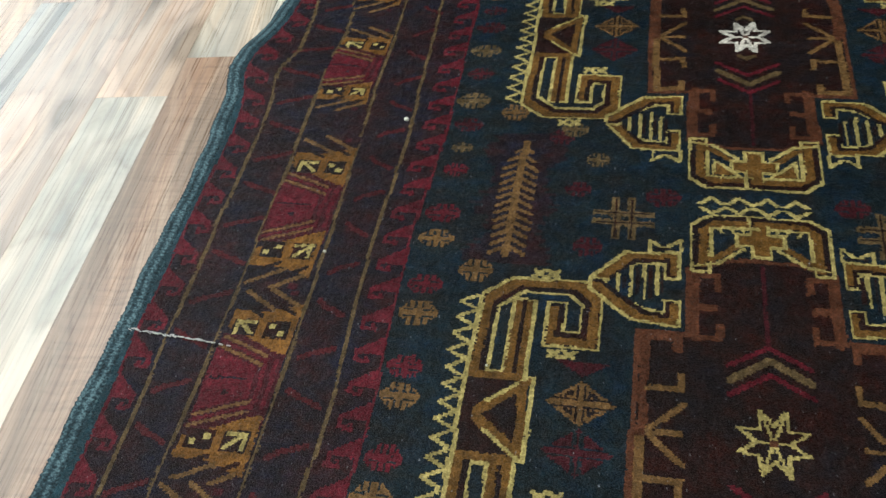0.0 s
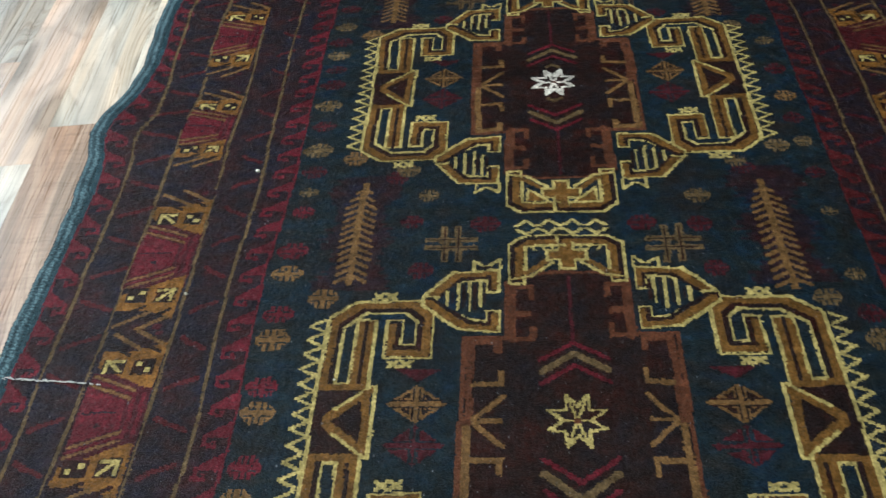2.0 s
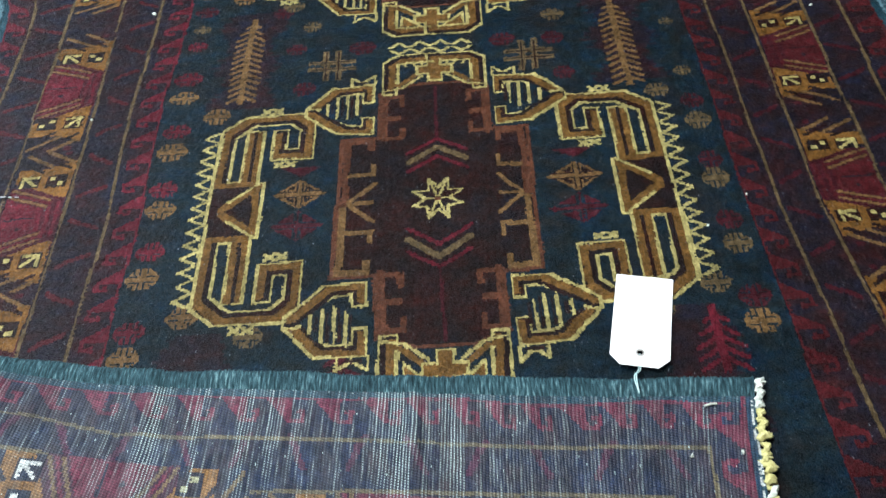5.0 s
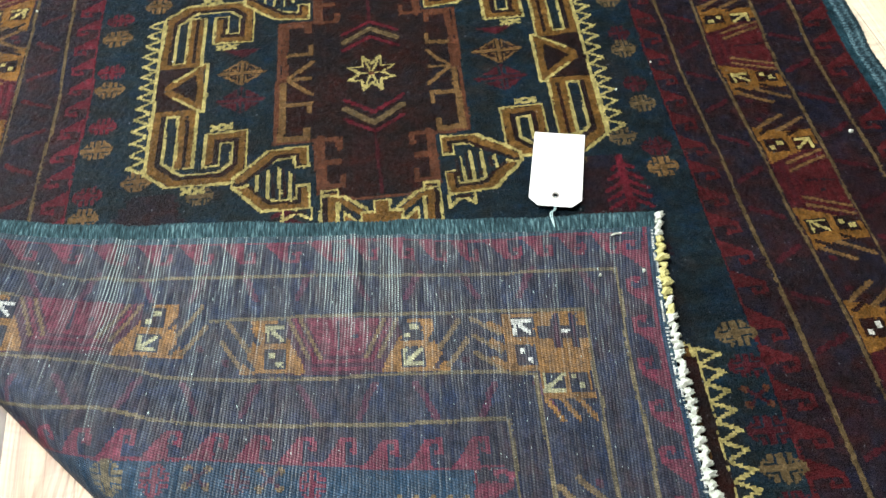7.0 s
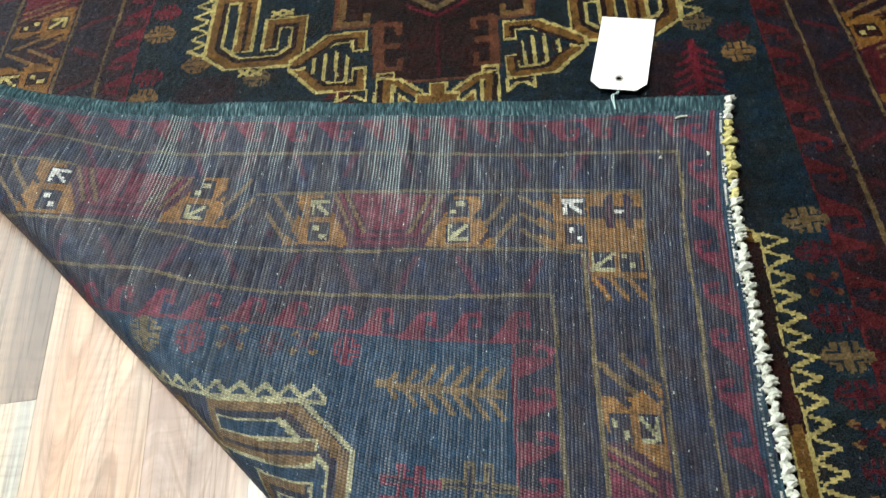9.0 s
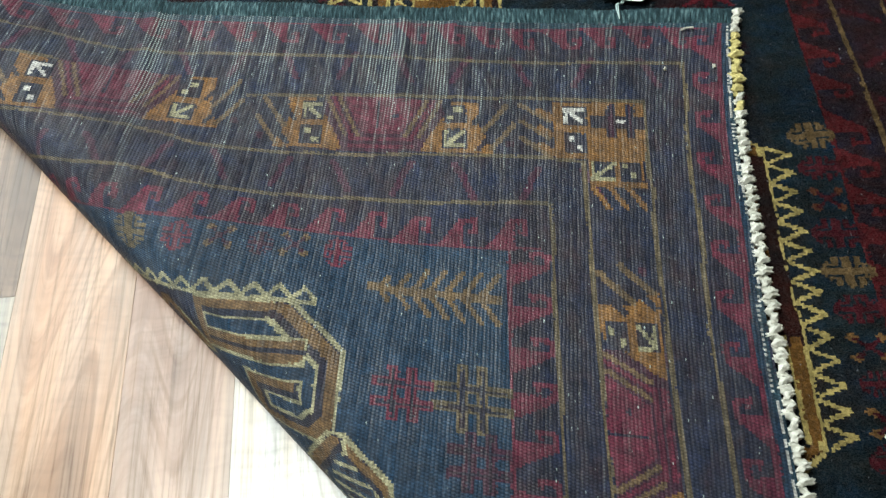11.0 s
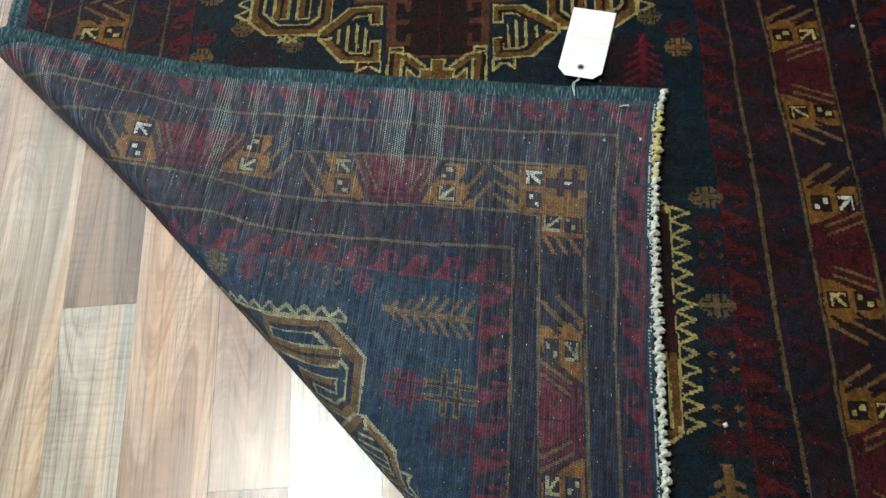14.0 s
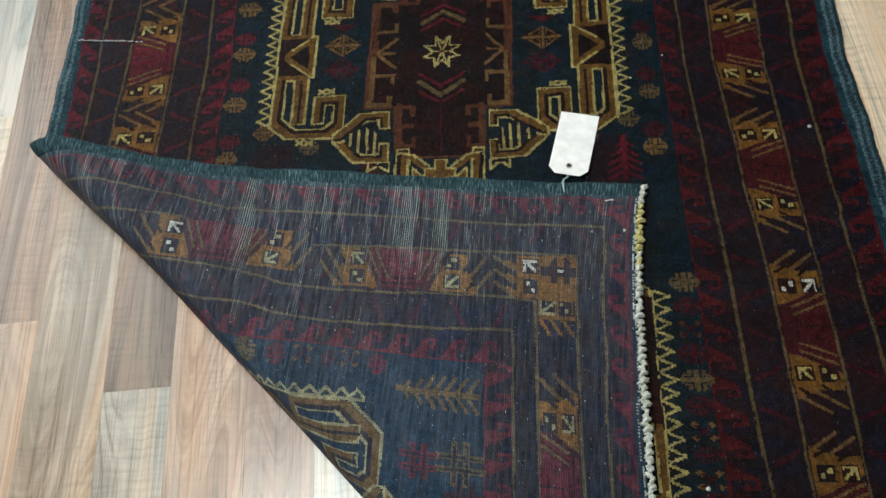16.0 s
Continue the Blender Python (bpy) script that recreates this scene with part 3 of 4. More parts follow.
def medallion(cy, sx, sy, left_dy=0.0, left_sx=None):
    core = region("medallion", "stepped hooked medallion in dark brown, ochre and yellow")
    # dark brown core and its rust hooks
    for kx in (-1, 1):
        for ky in (-1, 1):
            q = Pen(0, cy, kx * sx, ky * sy, core)
            q.rect("brown", 0, 0, 112, 106)
            q.rect("brown", 0, 90, 69, 186)
            q.fill("brown", (0, 180), (66, 180), (30, 197), (0, 197))
    for kx in (-1, 1):
        for ky in (-1, 1):
            q = Pen(0, cy, kx * sx, ky * sy, core)
            q.line("rust", 5, (112, 0), (112, 106), (70, 106))
            q.line("camel" if ky < 0 else "rust", 8, (105, 0), (105, 100), (77, 100), (77, 88))
            q.line("camel", 6, (100, 44), (73, 44), (73, 58))
            q.line("rust", 5, (67, 104), (67, 182), (30, 196), (0, 196))
            q.line("rust", 8, (61, 102), (61, 178))
            q.line("rust", 6.5, (60, 176), (41, 176), (41, 162))
            q.line("rust", 8, (56, 139), (45, 139))
            q.line("rust", 6.5, (60, 104), (41, 104), (41, 118))
            q.line("camel", 4, (99, 3), (71, 29))
            q.line("camel", 5, (99, 0), (74, 0))
            q.line("maroon", 3.5, (0, 98), (0, 190))
            far = 9 if cy > 0.3 and ky < 0 else 0
            q.line("red", 4, (0, 96 + far), (34, 74 + far))
            q.line("olive", 6, (0, 82 + far), (34, 58 + far))
            q.line("red", 4, (0, 66 + far), (35, 43 + far))
            if cy > 0.3:
                q.fill("olive", (0, 40), (10, 34), (10, 40), (0, 46))
    # the eight-pointed star
    star = Pen(0, cy, sx, sy, region("star_motif", "eight-pointed star knotted in pale yellow"))
    tone, wide = ("white", 4.0) if cy > 0.3 else ("yellow", 2.6)
    for kx in (-1, 1):
        for ky in (-1, 1):
            star.line(tone, wide, (0, 0), (kx * 11, ky * 30), (kx * 0, ky * 16))
            star.line(tone, wide, (kx * 11, ky * 30), (kx * 12, ky * 12), (kx * 28, ky * 11), (kx * 14, 0), (0, 0))
    star.rect("rust", -3, -3, 3, 3)
    for kx in (-1, 1):
        dy = left_dy if kx < 0 else 0.0
        for ky in (-1, 1):
            q = Pen(0, cy + dy, kx * (left_sx if left_sx and kx < 0 else sx), ky * sy, core)
            wide, low = (212, 108) if left_dy and kx < 0 else (222, 127)
            band(q, [(248, 42), (248, low), (wide, 148), (166, 148), (153, 134), (153, 87), (184, 87), (184, 121)], -1)
            q.rect("yellow", 203, 40, 227, 131)
            q.rect("ochre", 206, 40, 224, 128)
            q.line("brown", 4, (215, 40), (215, 128))
            q.rect("ochre", 206, 38, 252, 46)
            q.line("yellow", 3, (238, 47), (226, 47))
            # middle arrow
            q.rect("brown", 206, 0, 256, 38)
            q.line("ochre", 8, (203, 36), (243, 3))
            q.line("yellow", 2.6, (200, 42), (236, 14))
            q.rect("ochre", 200, 0, 208, 36)
            q.line("yellow", 4, (197, 0), (197, 41))
            q.line("yellow", 4, (258, 0), (258, 131))
            # saw-toothed outer edge
            for i in range(7):
                y = 5 + 19 * i
                q.line("yellow", 3, (260, y - 5), (271 if left_dy and kx < 0 else 277, y + 4), (262, y + 12))
            # frills
            for x in (192, 205, 168, 181) if not left_dy else ():
                y = 164 if x > 185 else 70
                q.line("yellow", 3.5, (x - 5, y - 4), (x + 5, y + 4))
                q.line("yellow", 3.5, (x - 5, y + 4), (x + 5, y - 4))
            # arm towards the middle
            band(q, [(150, 157), (120, 193), (83, 195), (83, 176)], -1, 17)
            band(q, [(150, 157), (112, 123), (83, 121), (83, 136)], 1, 17)
            q.fill("navy", (142, 158), (122, 182), (93, 186), (93, 130), (109, 132))
            for x, lo, hi in ((131, 152, 170), (119, 146, 182), (107, 142, 184), (96, 150, 184)):
                q.line("yellow", 3.6, (x, lo), (x, hi))
                q.line("brown", 3.0, (x - 5, lo + 3), (x - 5, hi - 2))
            q.line("yellow", 3.2, (103, 204), (103, 217), (89, 207), (74, 219), (74, 203))
            q.line("brown", 3.0, (97, 207), (80, 207))
            # block that joins medallion to medallion
            band(q, [(56, 190), (56, 235), (40, 248), (0, 248)], 1)
            q.fill("navy", (46, 196), (46, 238), (11, 238), (11, 214), (24, 208))
            q.line("yellow", 2.8, (46, 200), (46, 239), (10, 239))
            if ky < 0:
                q.fill("ochre", (40, 217), (40, 237), (18, 237))
                q.line("yellow", 2.6, (41, 236), (40, 214), (17, 237))
            else:
                for x in (39, 27, 17):
                    q.line("yellow", 2.6, (x, 238), (x - 3, 232))
            q.line("yellow", 3, (62, 188), (40, 192), (16, 212))
            q.line("ochre", 5, (56, 194), (42, 198), (22, 216))
            q.rect("yellow", 0, 200, 10, 246)
            q.rect("yellow", 0, 214, 24, 233)
            q.rect("ochre", 0, 203, 7, 246)
            q.rect("ochre", 0, 217, 21, 230)
    # fill of the long sides
    for kx in (-1, 1):
        q = Pen(0, cy + (left_dy if kx < 0 else 0), kx * sx, sy, core)
        for y, dye, dark in ((20, "camel", "brown"), (-28, "maroon", "navy")):
            q.fill(dye, (126, y), (155, y + 23), (184, y), (155, y - 23))
            q.line(dark, 2.6, (132, y + 4), (152, y + 4), (152, y + 18))
            q.line(dark, 2.6, (178, y + 4), (158, y + 4), (158, y + 18))
            q.line(dark, 2.6, (132, y - 4), (152, y - 4), (152, y - 18))
            q.line(dark, 2.6, (178, y - 4), (158, y - 4), (158, y - 18))
            if dye == "camel":
                for k in (-1, 1):
                    q.fill("brown", (138, y + k * 6), (149, y + k * 6), (149, y + k * 14))
                    q.fill("brown", (172, y + k * 6), (161, y + k * 6), (161, y + k * 14))
        q.fill("maroon", (132, 64), (178, 64), (155, 48))


def latch_row(pen, dye, tips, width):
    """Red latch hooks that run along the border; x is across, y along, one hook for each tip."""
    tips = sorted(tips)
    steps = [b - a for a, b in zip(tips[:-1], tips[1:])]
    pen.line(dye, 2.6, (0, tips[0] - 20), (0, tips[-1] + 18))
    for y, step in zip(tips, steps + steps[-1:]):
        pen.fill(dye, (0, y + step * 0.54), (0, y - step * 0.04), (width * 0.62, y - step * 0.03), (width * 0.97, y - step * 0.04), (width * 0.94, y + step * 0.08), (width * 0.48, y + step * 0.30))
        pen.line(dye, 4.4, (width * 0.88, y), (width * 0.90, y - step * 0.24), (width * 0.50, y - step * 0.28))
        pen.line(dye, 3.4, (width * 0.50, y - step * 0.28), (width * 0.54, y - step * 0.17))


def eye_unit(pen, w, low_eye="yellow", high_eye=None, red="red"):
    """One repeat of the main border: a red block between two ochre ones with eyes; x is across (0 to w), y along."""
    pen.rect("aubergine", 2, -100, w - 2, 100)
    pen.rect("maroon", 1, -46, w - 1, 46)
    pen.fill(red, (w * 0.98, -31), (w * 0.98, 31), (w * 0.34, 15), (w * 0.34, -15))
    pen.line("aubergine", 2.4, (w * 0.45, 3), (w * 0.92, 3))
    pen.rect("aubergine", w * 0.62, -13, w * 0.69, -8)
    for k in (-1, 1):
        pen.fill("orange", (w - 2, k * 54), (w - 2, k * 74), (w * 0.5, k * 74), (2, k * 84), (2, k * 30), (w * 0.2, k * 33))
        for d in (0, 10):
            pen.line("camel", 3.4, (w * 0.95, k * (34 + d)), (w * 0.28, k * (18 + d)))
        pen.line(red, 3, (w * 0.95, k * 39), (w * 0.26, k * 23))
    for x in (0.10, 0.24):
        pen.line(red, 4.2, (w * x, -24), (w * x, 24))
    for k in (-1, 1):
        # one eye holds two spots, the other an arrow whose head points the same way in both rows
        eye, arrow = (0.56, 0.10) if k < 0 else (0.10, 0.56)
        pale = low_eye if k < 0 or not high_eye else high_eye
        head, foot = (arrow + 0.06, arrow + 0.29) if k < 0 else (arrow + 0.28, arrow + 0.05)
        upper, lower = (-48.5, -61) if k < 0 else (61, 49)
        pen.rect("brown", w * eye, k * 46, w * (eye + 0.34), k * 64)
        pen.rect(pale, w * (eye + 0.05), k * 49, w * (eye + 0.14), k * 54.5)
        pen.rect(pale, w * (eye + 0.20), k * 55, w * (eye + 0.29), k * 60.5)
        pen.rect("brown", w * arrow, k * 46, w * (arrow + 0.34), k * 64)
        pen.line(pale, 3.0, (w * head, upper), (w * foot, lower))
        pen.line(pale, 3.6, (w * head, lower), (w * head, upper), (w * foot, upper))
        pen.line("camel", 4, (w * 0.92, k * 94), (w * 0.42, k * 76))
        pen.line("camel", 4, (w * 0.58, k * 99), (w * 0.12, k * 82))
        pen.line("brown", 4, (w * 0.92, k * 82), (w * 0.55, k * 69))
        pen.line("brown", 4, (w * 0.52, k * 88), (w * 0.12, k * 73))
        pen.rect("maroon", w * 0.16, k * 92, w * 0.28, k * 98)


def squiggles(pen, dye, n, first, step, x):
    for i in range(n):
        y, k = first + i * step, (-1) ** i
        pen.line(dye, 5.4, (x - 16, y - 7 * k), (x - 4, y - 1 * k), (x + 4, y + 1 * k), (x + 15, y + 8 * k))


FIELD, BORDER = region("field", "blue-black field of cut wool pile"), region("border", "dark aubergine border between tan guard lines")


def block():
    return region("border_block", "red and ochre block with paired eyes")


IN_X, IN_Y = 0.334, END + 0.187
L1, L2, L3, L4 = 0.371, 0.423, 0.499, 0.546
E1, E2, E3, E4 = END + 0.153, END + 0.123, END + 0.072, END + 0.040
# the guard lines run closer together towards the worn corner
L1C, L2C, L3C, L4C = 0.376, 0.421, 0.488, 0.534
WANDER = {L1: ((340, 373), (520, 379), (690, 387), (1020, 392)), L2: ((360, 434), (520, 439), (640, 443), (770, 452), (1020, 458)),
          L3: ((340, 504), (500, 500), (570, 502), (660, 510), (1020, 514)), L4: ((340, 547), (460, 545), (520, 535), (590, 547), (670, 557), (1020, 555))}
STRAY = {L1: ((-900, 378), (-660, 369), (-610, 371), (-560, 381), (-450, 380)), L2: ((-900, 424), (-720, 419), (-610, 417), (-550, 428), (-450, 436)),
         L3: ((-900, 490), (-720, 485), (-570, 482), (-530, 488), (-450, 506)), L4: ((-900, 534), (-600, 535), (-520, 532), (-450, 540))}
REGION[:] = BORDER
whole = Pen(0, 0, part_id=FIELD)
whole.rect("navy", -IN_X * 1000, IN_Y * 1000, IN_X * 1000, 1000)
for side in (-1, 1):
    for top in (0.270, 0.83, -0.27):
        panel = Pen(0.242 * side, top, part_id=FIELD)
        for row in range(-24, 26):
            w = 34 + 8 * math.sin(row * 0.31 + top * 9) + random.uniform(-7, 7)
            panel.rect("aubergine", -w + random.uniform(-6, 6), row * 4, w, row * 4 + 4)
# guard lines and borders
for side in (-1, 1):
    row = Pen(side * IN_X, 0, side, 1, region("latch_border", "row of red latch hooks"))
    latch_row(row, "red" if side < 0 else "madder", [-881 + 37 * i for i in range(14)] + [-349.8 + 36.8 * i for i in range(37)], 28)
    outer = Pen(side * 0.577, 0, -side, 1, region("outer_border", "red hooks along the edge"))
    outer.rect("teal", -10, END * 1000, -1, 1030)
    crowded = [-1022, -992, -965, -936, -899, -867, -834, -798, -762, -718]
    latch_row(outer, "red" if side < 0 else "madder", crowded + [-674.2 + 43.8 * i for i in range(39)], 26)
    lines = Pen(0, 0, side, 1, BORDER)
    squiggles(lines, "madder" if side < 0 else "maroon", 38, -949, 52.5, (L1 + L2) * 500)
    squiggles(lines, "madder" if side < 0 else "maroon", 39, -998.5, 52.5, (L3 + L4) * 500)
    for x, xc, y0 in ((L1, L1C, E1), (L2, L2C, E2), (L3, L3C, E3), (L4, L4C, E4)):
        if side < 0:
            way = [(xc * 1000, y0 * 1000), *((b, a) for a, b in STRAY[x]), (x * 1000, -240), (x * 1000, 60), *((b, a) for a, b in WANDER[x])]
        else:
            way = [(x * 1000, y0 * 1000), (x * 1000, 1020)]
        lines.line("olive", 3.6, *way)
    if side < 0:
        for y, k, x, w in ((0.955, 1.0, 0.454, 62), (0.730, 1.11, 0.449, 62), (0.491, 0.91, 0.441, 61), (0.2355, 1.17, 0.431, 71), (0.009, 1.12, 0.425, 70), (-0.204, 1.1, 0.425, 73)):
            eye_unit(Pen(-x, y, -1, k, block()), w)
        eye_unit(Pen(-0.437, -0.522, -1, 1.22, block()), 68, "yellow", "white")
        eye_unit(Pen(-L2C - 0.002, -0.772, -1, 1.15, block()), 62)
    else:
        for y, k, pale in ((0.87, 1, "yellow"), (0.656, 1, "yellow"), (0.432, 0.98, "yellow"), (0.211, 1.04, "yellow"), (-0.011, 0.97, "yellow"), (-0.232, 1.04, "yellow"), (-0.470, 1.09, "white"), (-0.711, 1.09, "yellow"), (-0.93, 0.9, "yellow")):
            eye_unit(Pen(L2 + 0.002, y, 1, k, block()), 73, "yellow", pale, "madder")
    inner, squeeze = (L2C, 0.88) if side < 0 else (L2, 1.0)
    stub = Pen(side * (inner + 0.002), END + 0.128, side * squeeze, 1, block())
    stub.rect("orange", 2, -16, 71, 18)
    stub.rect("brown", 8, -10, 32, 10)
    stub.rect("white", 12, -6, 17, -1)
    stub.rect("white", 23, 1, 28, 6)
    stub.rect("brown", 41, -10, 66, 10)
    stub.line("white", 3, (62, 6), (46, -6))
    stub.line("white", 3.6, (62, -7), (62, 7), (46, 7))
    for x in (8, 30, 52):
        stub.line("camel", 4, (x + 15, 46), (x - 5, 22))
        stub.line("orange", 5, (x + 8, 30), (x - 2, 18))
    corner = Pen(side * (inner + 0.002), E3 - 0.001, side * squeeze, 0.9, block())
    corner.rect("orange", 2, 2, 72, 48)
    corner.rect("aubergine", 40, 2, 54, 48)
    for y in (10, 27):
        corner.rect("aubergine", 29, y, 69, y + 8)
        corner.line("maroon", 2.6, (30, y + 4), (68, y + 4))
    corner.rect("white", 45, 19, 51, 26)
end_row = Pen(0, IN_Y, 1, -1, region("latch_border", "row of red latch hooks"), turn=True)
latch_row(end_row, "red", [-319 + 37.5 * i for i in range(18)], 33)
end_edge = region("outer_border", "red hooks along the edge")
end_out = Pen(0, END + 0.0105, 1, 1, end_edge, turn=True)
latch_row(end_out, "red", [-554 + 44 * i for i in range(26)], 23)
end_out.line("red", 4.2, (1, -585), (1, 585))
hem = Pen(0, END, 1, 1, region("hem", "stitched blue and white hem"))
hem.rect("navy", -600, 4, 600, 9)
hem.rect("teal", -600, -1, 600, 4.2)
for i in range(290):
    hem.rect("white" if i % 7 else "teal", -584 + 4 * i, 1.9, -581 + 4 * i, 4.1)
ends = Pen(0, 0, 1, 1, BORDER)
for x, xc, y in ((L1, L1C, E1), (L2, L2C, E2), (L3, L3C, E3), (L4, L4C, E4)):
    ends.line("olive", 3.4, (-xc * 1000, y * 1000), (x * 1000, y * 1000))
for u in (-0.187, 0.098):
    eye_unit(Pen(u, E3 + 0.002, 1.36, 1, block(), turn=True), 48)
# half units beside the corners
for side in (-1, 1):
    half = Pen(side * 0.412, E3 + 0.002, side, 1, block(), turn=True)
    half.rect("orange", 2, -16, 46, 18)
    half.rect("brown", 4, -9, 20, 11)
    half.rect("yellow", 14, 4, 19, 9)
    half.rect("yellow", 8, -5, 13, 0)
    half.rect("brown", 24, -10, 44, 11)
    half.line("yellow", 3, (43, -8), (25, 9))
    half.line("yellow", 3.4, (42, 9), (42, -8), (26, -8))
    for d in (4, 18, 32):
        half.line("orange", 4, (d, -36), (d + 12, -16))
# field motifs
for y, dye, s in ((0.86, "olive", 14), (0.80, "maroon", 14), (0.745, "olive", 14), (0.70, "maroon", 15), (0.663, "olive", 14), (0.625, "maroon", 12), (0.585, "maroon", 15), (0.533, "olive", 16), (0.485, "maroon", 14), (0.432, "olive", 18), (0.386, "maroon", 15), (0.345, "olive", 11), (0.308, "red", 12), (0.24, "red", 16), (0.203, "camel", 15), (0.14, "red", 15), (0.105, "camel", 17), (0.043, "red", 16), (0.010, "camel", 17), (-0.053, "red", 16), (-0.090, "camel", 17), (-0.158, "red", 16), (-0.19, "camel", 17), (-0.26, "maroon", 15), (-0.33, "maroon", 14)):
    rosette(-0.313, y, dye, s)
for y, dye, s in ((0.86, "maroon", 14), (0.80, "olive", 14), (0.72, "maroon", 15), (0.66, "olive", 14), (0.585, "maroon", 15), (0.52, "camel", 15), (0.47, "maroon", 14), (0.421, "olive", 12), (0.36, "maroon", 13), (0.289, "olive", 10), (0.186, "olive", 12), (0.128, "maroon", 15), (0.093, "olive", 17), (0.028, "maroon", 15), (0.001, "olive", 17), (-0.06, "maroon", 16), (-0.093, "olive", 17), (-0.16, "maroon", 16), (-0.19, "camel", 17)):
    rosette(0.306, y, dye, s)
for y, dye, s in ((-0.403, "olive", 17), (-0.438, "maroon", 15), (-0.502, "maroon", 17), (-0.537, "olive", 17), (-0.570, "maroon", 15), (-0.630, "maroon", 12), (-0.687, "maroon", 17)):
    rosette(0.319, y, dye, s)
for y, dye in ((-0.469, "rust"), (-0.602, "camel"), (-0.659, "camel")):
    four_spots(0.319, y, dye)
for y, dye, s in ((-0.575, "olive", 19), (-0.617, "red", 14), (-0.681, "maroon", 12), (-0.742, "red", 14)):
    rosette(-0.315, y, dye, s)
for y in (-0.650, -0.708):
    four_spots(-0.318, y, "camel")
for cy in (0.0, 0.555):
    for x, y, dye, s in ((-0.269, 0.163, "camel", 17), (-0.262, -0.144, "camel", 17), (0.267, 0.153, "olive", 15), (0.272, -0.141, "olive", 15), (-0.178, 0.287, "maroon", 14), (-0.09, 0.28, "maroon", 17), (-0.164, 0.203, "maroon", 15), (-0.161, 0.334, "olive", 13), (-0.204, 0.369, "maroon", 15), (0.09, 0.276, "maroon", 17), (0.155, 0.271, "maroon", 15), (0.16, 0.321, "olive", 15), (0.162, 0.199, "maroon", 14), (-0.19, -0.172, "olive", 15), (0.215, -0.17, "olive", 13), (0.222, 0.372, "maroon", 14)):
        rosette(x, y + cy, dye, s)
for cy in (0.0, 0.57):
    tree(-0.243, 0.186 + cy, 0.357 + cy, "camel")
    tree(0.238, 0.170 + cy, 0.343 + cy, "camel")
    double_cross(-0.130, 0.247 + cy, "olive")
    double_cross(0.122, 0.240 + cy, "olive")
tree(0.262, -0.24, -0.172, "red", 22, 12)
tree(-0.10, -0.25, -0.19, "maroon", 22, 12)
tree(0.312, -0.86, -0.712, "camel", 20)
tree(-0.286, -0.868, -0.772, "camel", 22, 13)
double_cross(-0.198, -0.850, "olive", 24)
double_cross(-0.196, -0.801, "red", 18)
double_cross(-0.15, -0.856, "maroon", 18)
double_cross(0.20, -0.85, "olive", 24)
medallion(0.569, 1.0, 1.06)
medallion(-0.546, 1.08, 1.0, -0.053, 1.02)
medallion(0.0, 1.0, 1.0)
# worn arm of the lowest medallion, beside the turned-over corner
arm = Pen(0, 0, 1, 1, region("medallion_arm"))
arm.rect("brown", 236, -600, 279, -424)
arm.rect("ochre", 246, -524, 267, -462)
arm.line("rust", 4, (256, -462), (256, -524))
arm.fill("ochre", (248, -568), (258, -555), (268, -568), (258, -582))
arm.rect("brown", 255, -571, 261, -565)
arm.rect("navy", 236, -676, 268, -592)
arm.line("yellow", 3.4, (240, -591), (266, -591), (268, -672))
arm.rect("ochre", 270, -672, 278, -592)
# pale lattice between the medallions
for cy in (0.271, -0.271, 0.85):
    lattice = Pen(-0.002, cy, 1, 1, region("lattice_strip"))
    lattice.rect("navy", -56, -14, 56, 14)
    for i in range(4):
        x = -42 + 27 * i
        for k in (-1, 1):
            lattice.line("yellow", 3.2, (x - 12, k * 3), (x - 9, k * 4), (x, k * 12), (x + 9, k * 4), (x + 12, k * 3))


def gather():
    """Every part is one patch of knots: a stray patch goes to the part round it, a large one becomes a part of its own."""
    w, flat = PILE_Y, REGION.ravel().tolist()
    seen, largest, patches = [False] * len(flat), {}, []
    for start, own in enumerate(flat):
        if seen[start]:
            continue
        seen[start] = True
        patch, rim = [start], collections.Counter()
        for c in patch:
            for q, inside in ((c - w, c >= w), (c + w, c + w < len(flat)), (c - 1, c % w > 0), (c + 1, c % w < w - 1)):
                if not inside:
                    continue
                if flat[q] != own:
                    rim[flat[q]] += 1
                elif not seen[q]:
                    seen[q] = True
                    patch.append(q)
        patches.append((own, patch, rim))
        if len(patch) > largest.get(own, 0):
            largest[own] = len(patch)
    out = REGION.ravel()
    for own, patch, rim in patches:
        if len(patch) == largest[own]:
            continue
        if len(patch) > 300:
            out[patch] = region(*REGIONS[own])
        elif rim:
            out[patch] = rim.most_common(1)[0][0]


for _ in range(3):
    gather()


# ---- the rug: meshes ----
rug = new("rug")
tagged(rug, "old hand-knotted wool rug, dark blue and red, one corner folded over", "rug")


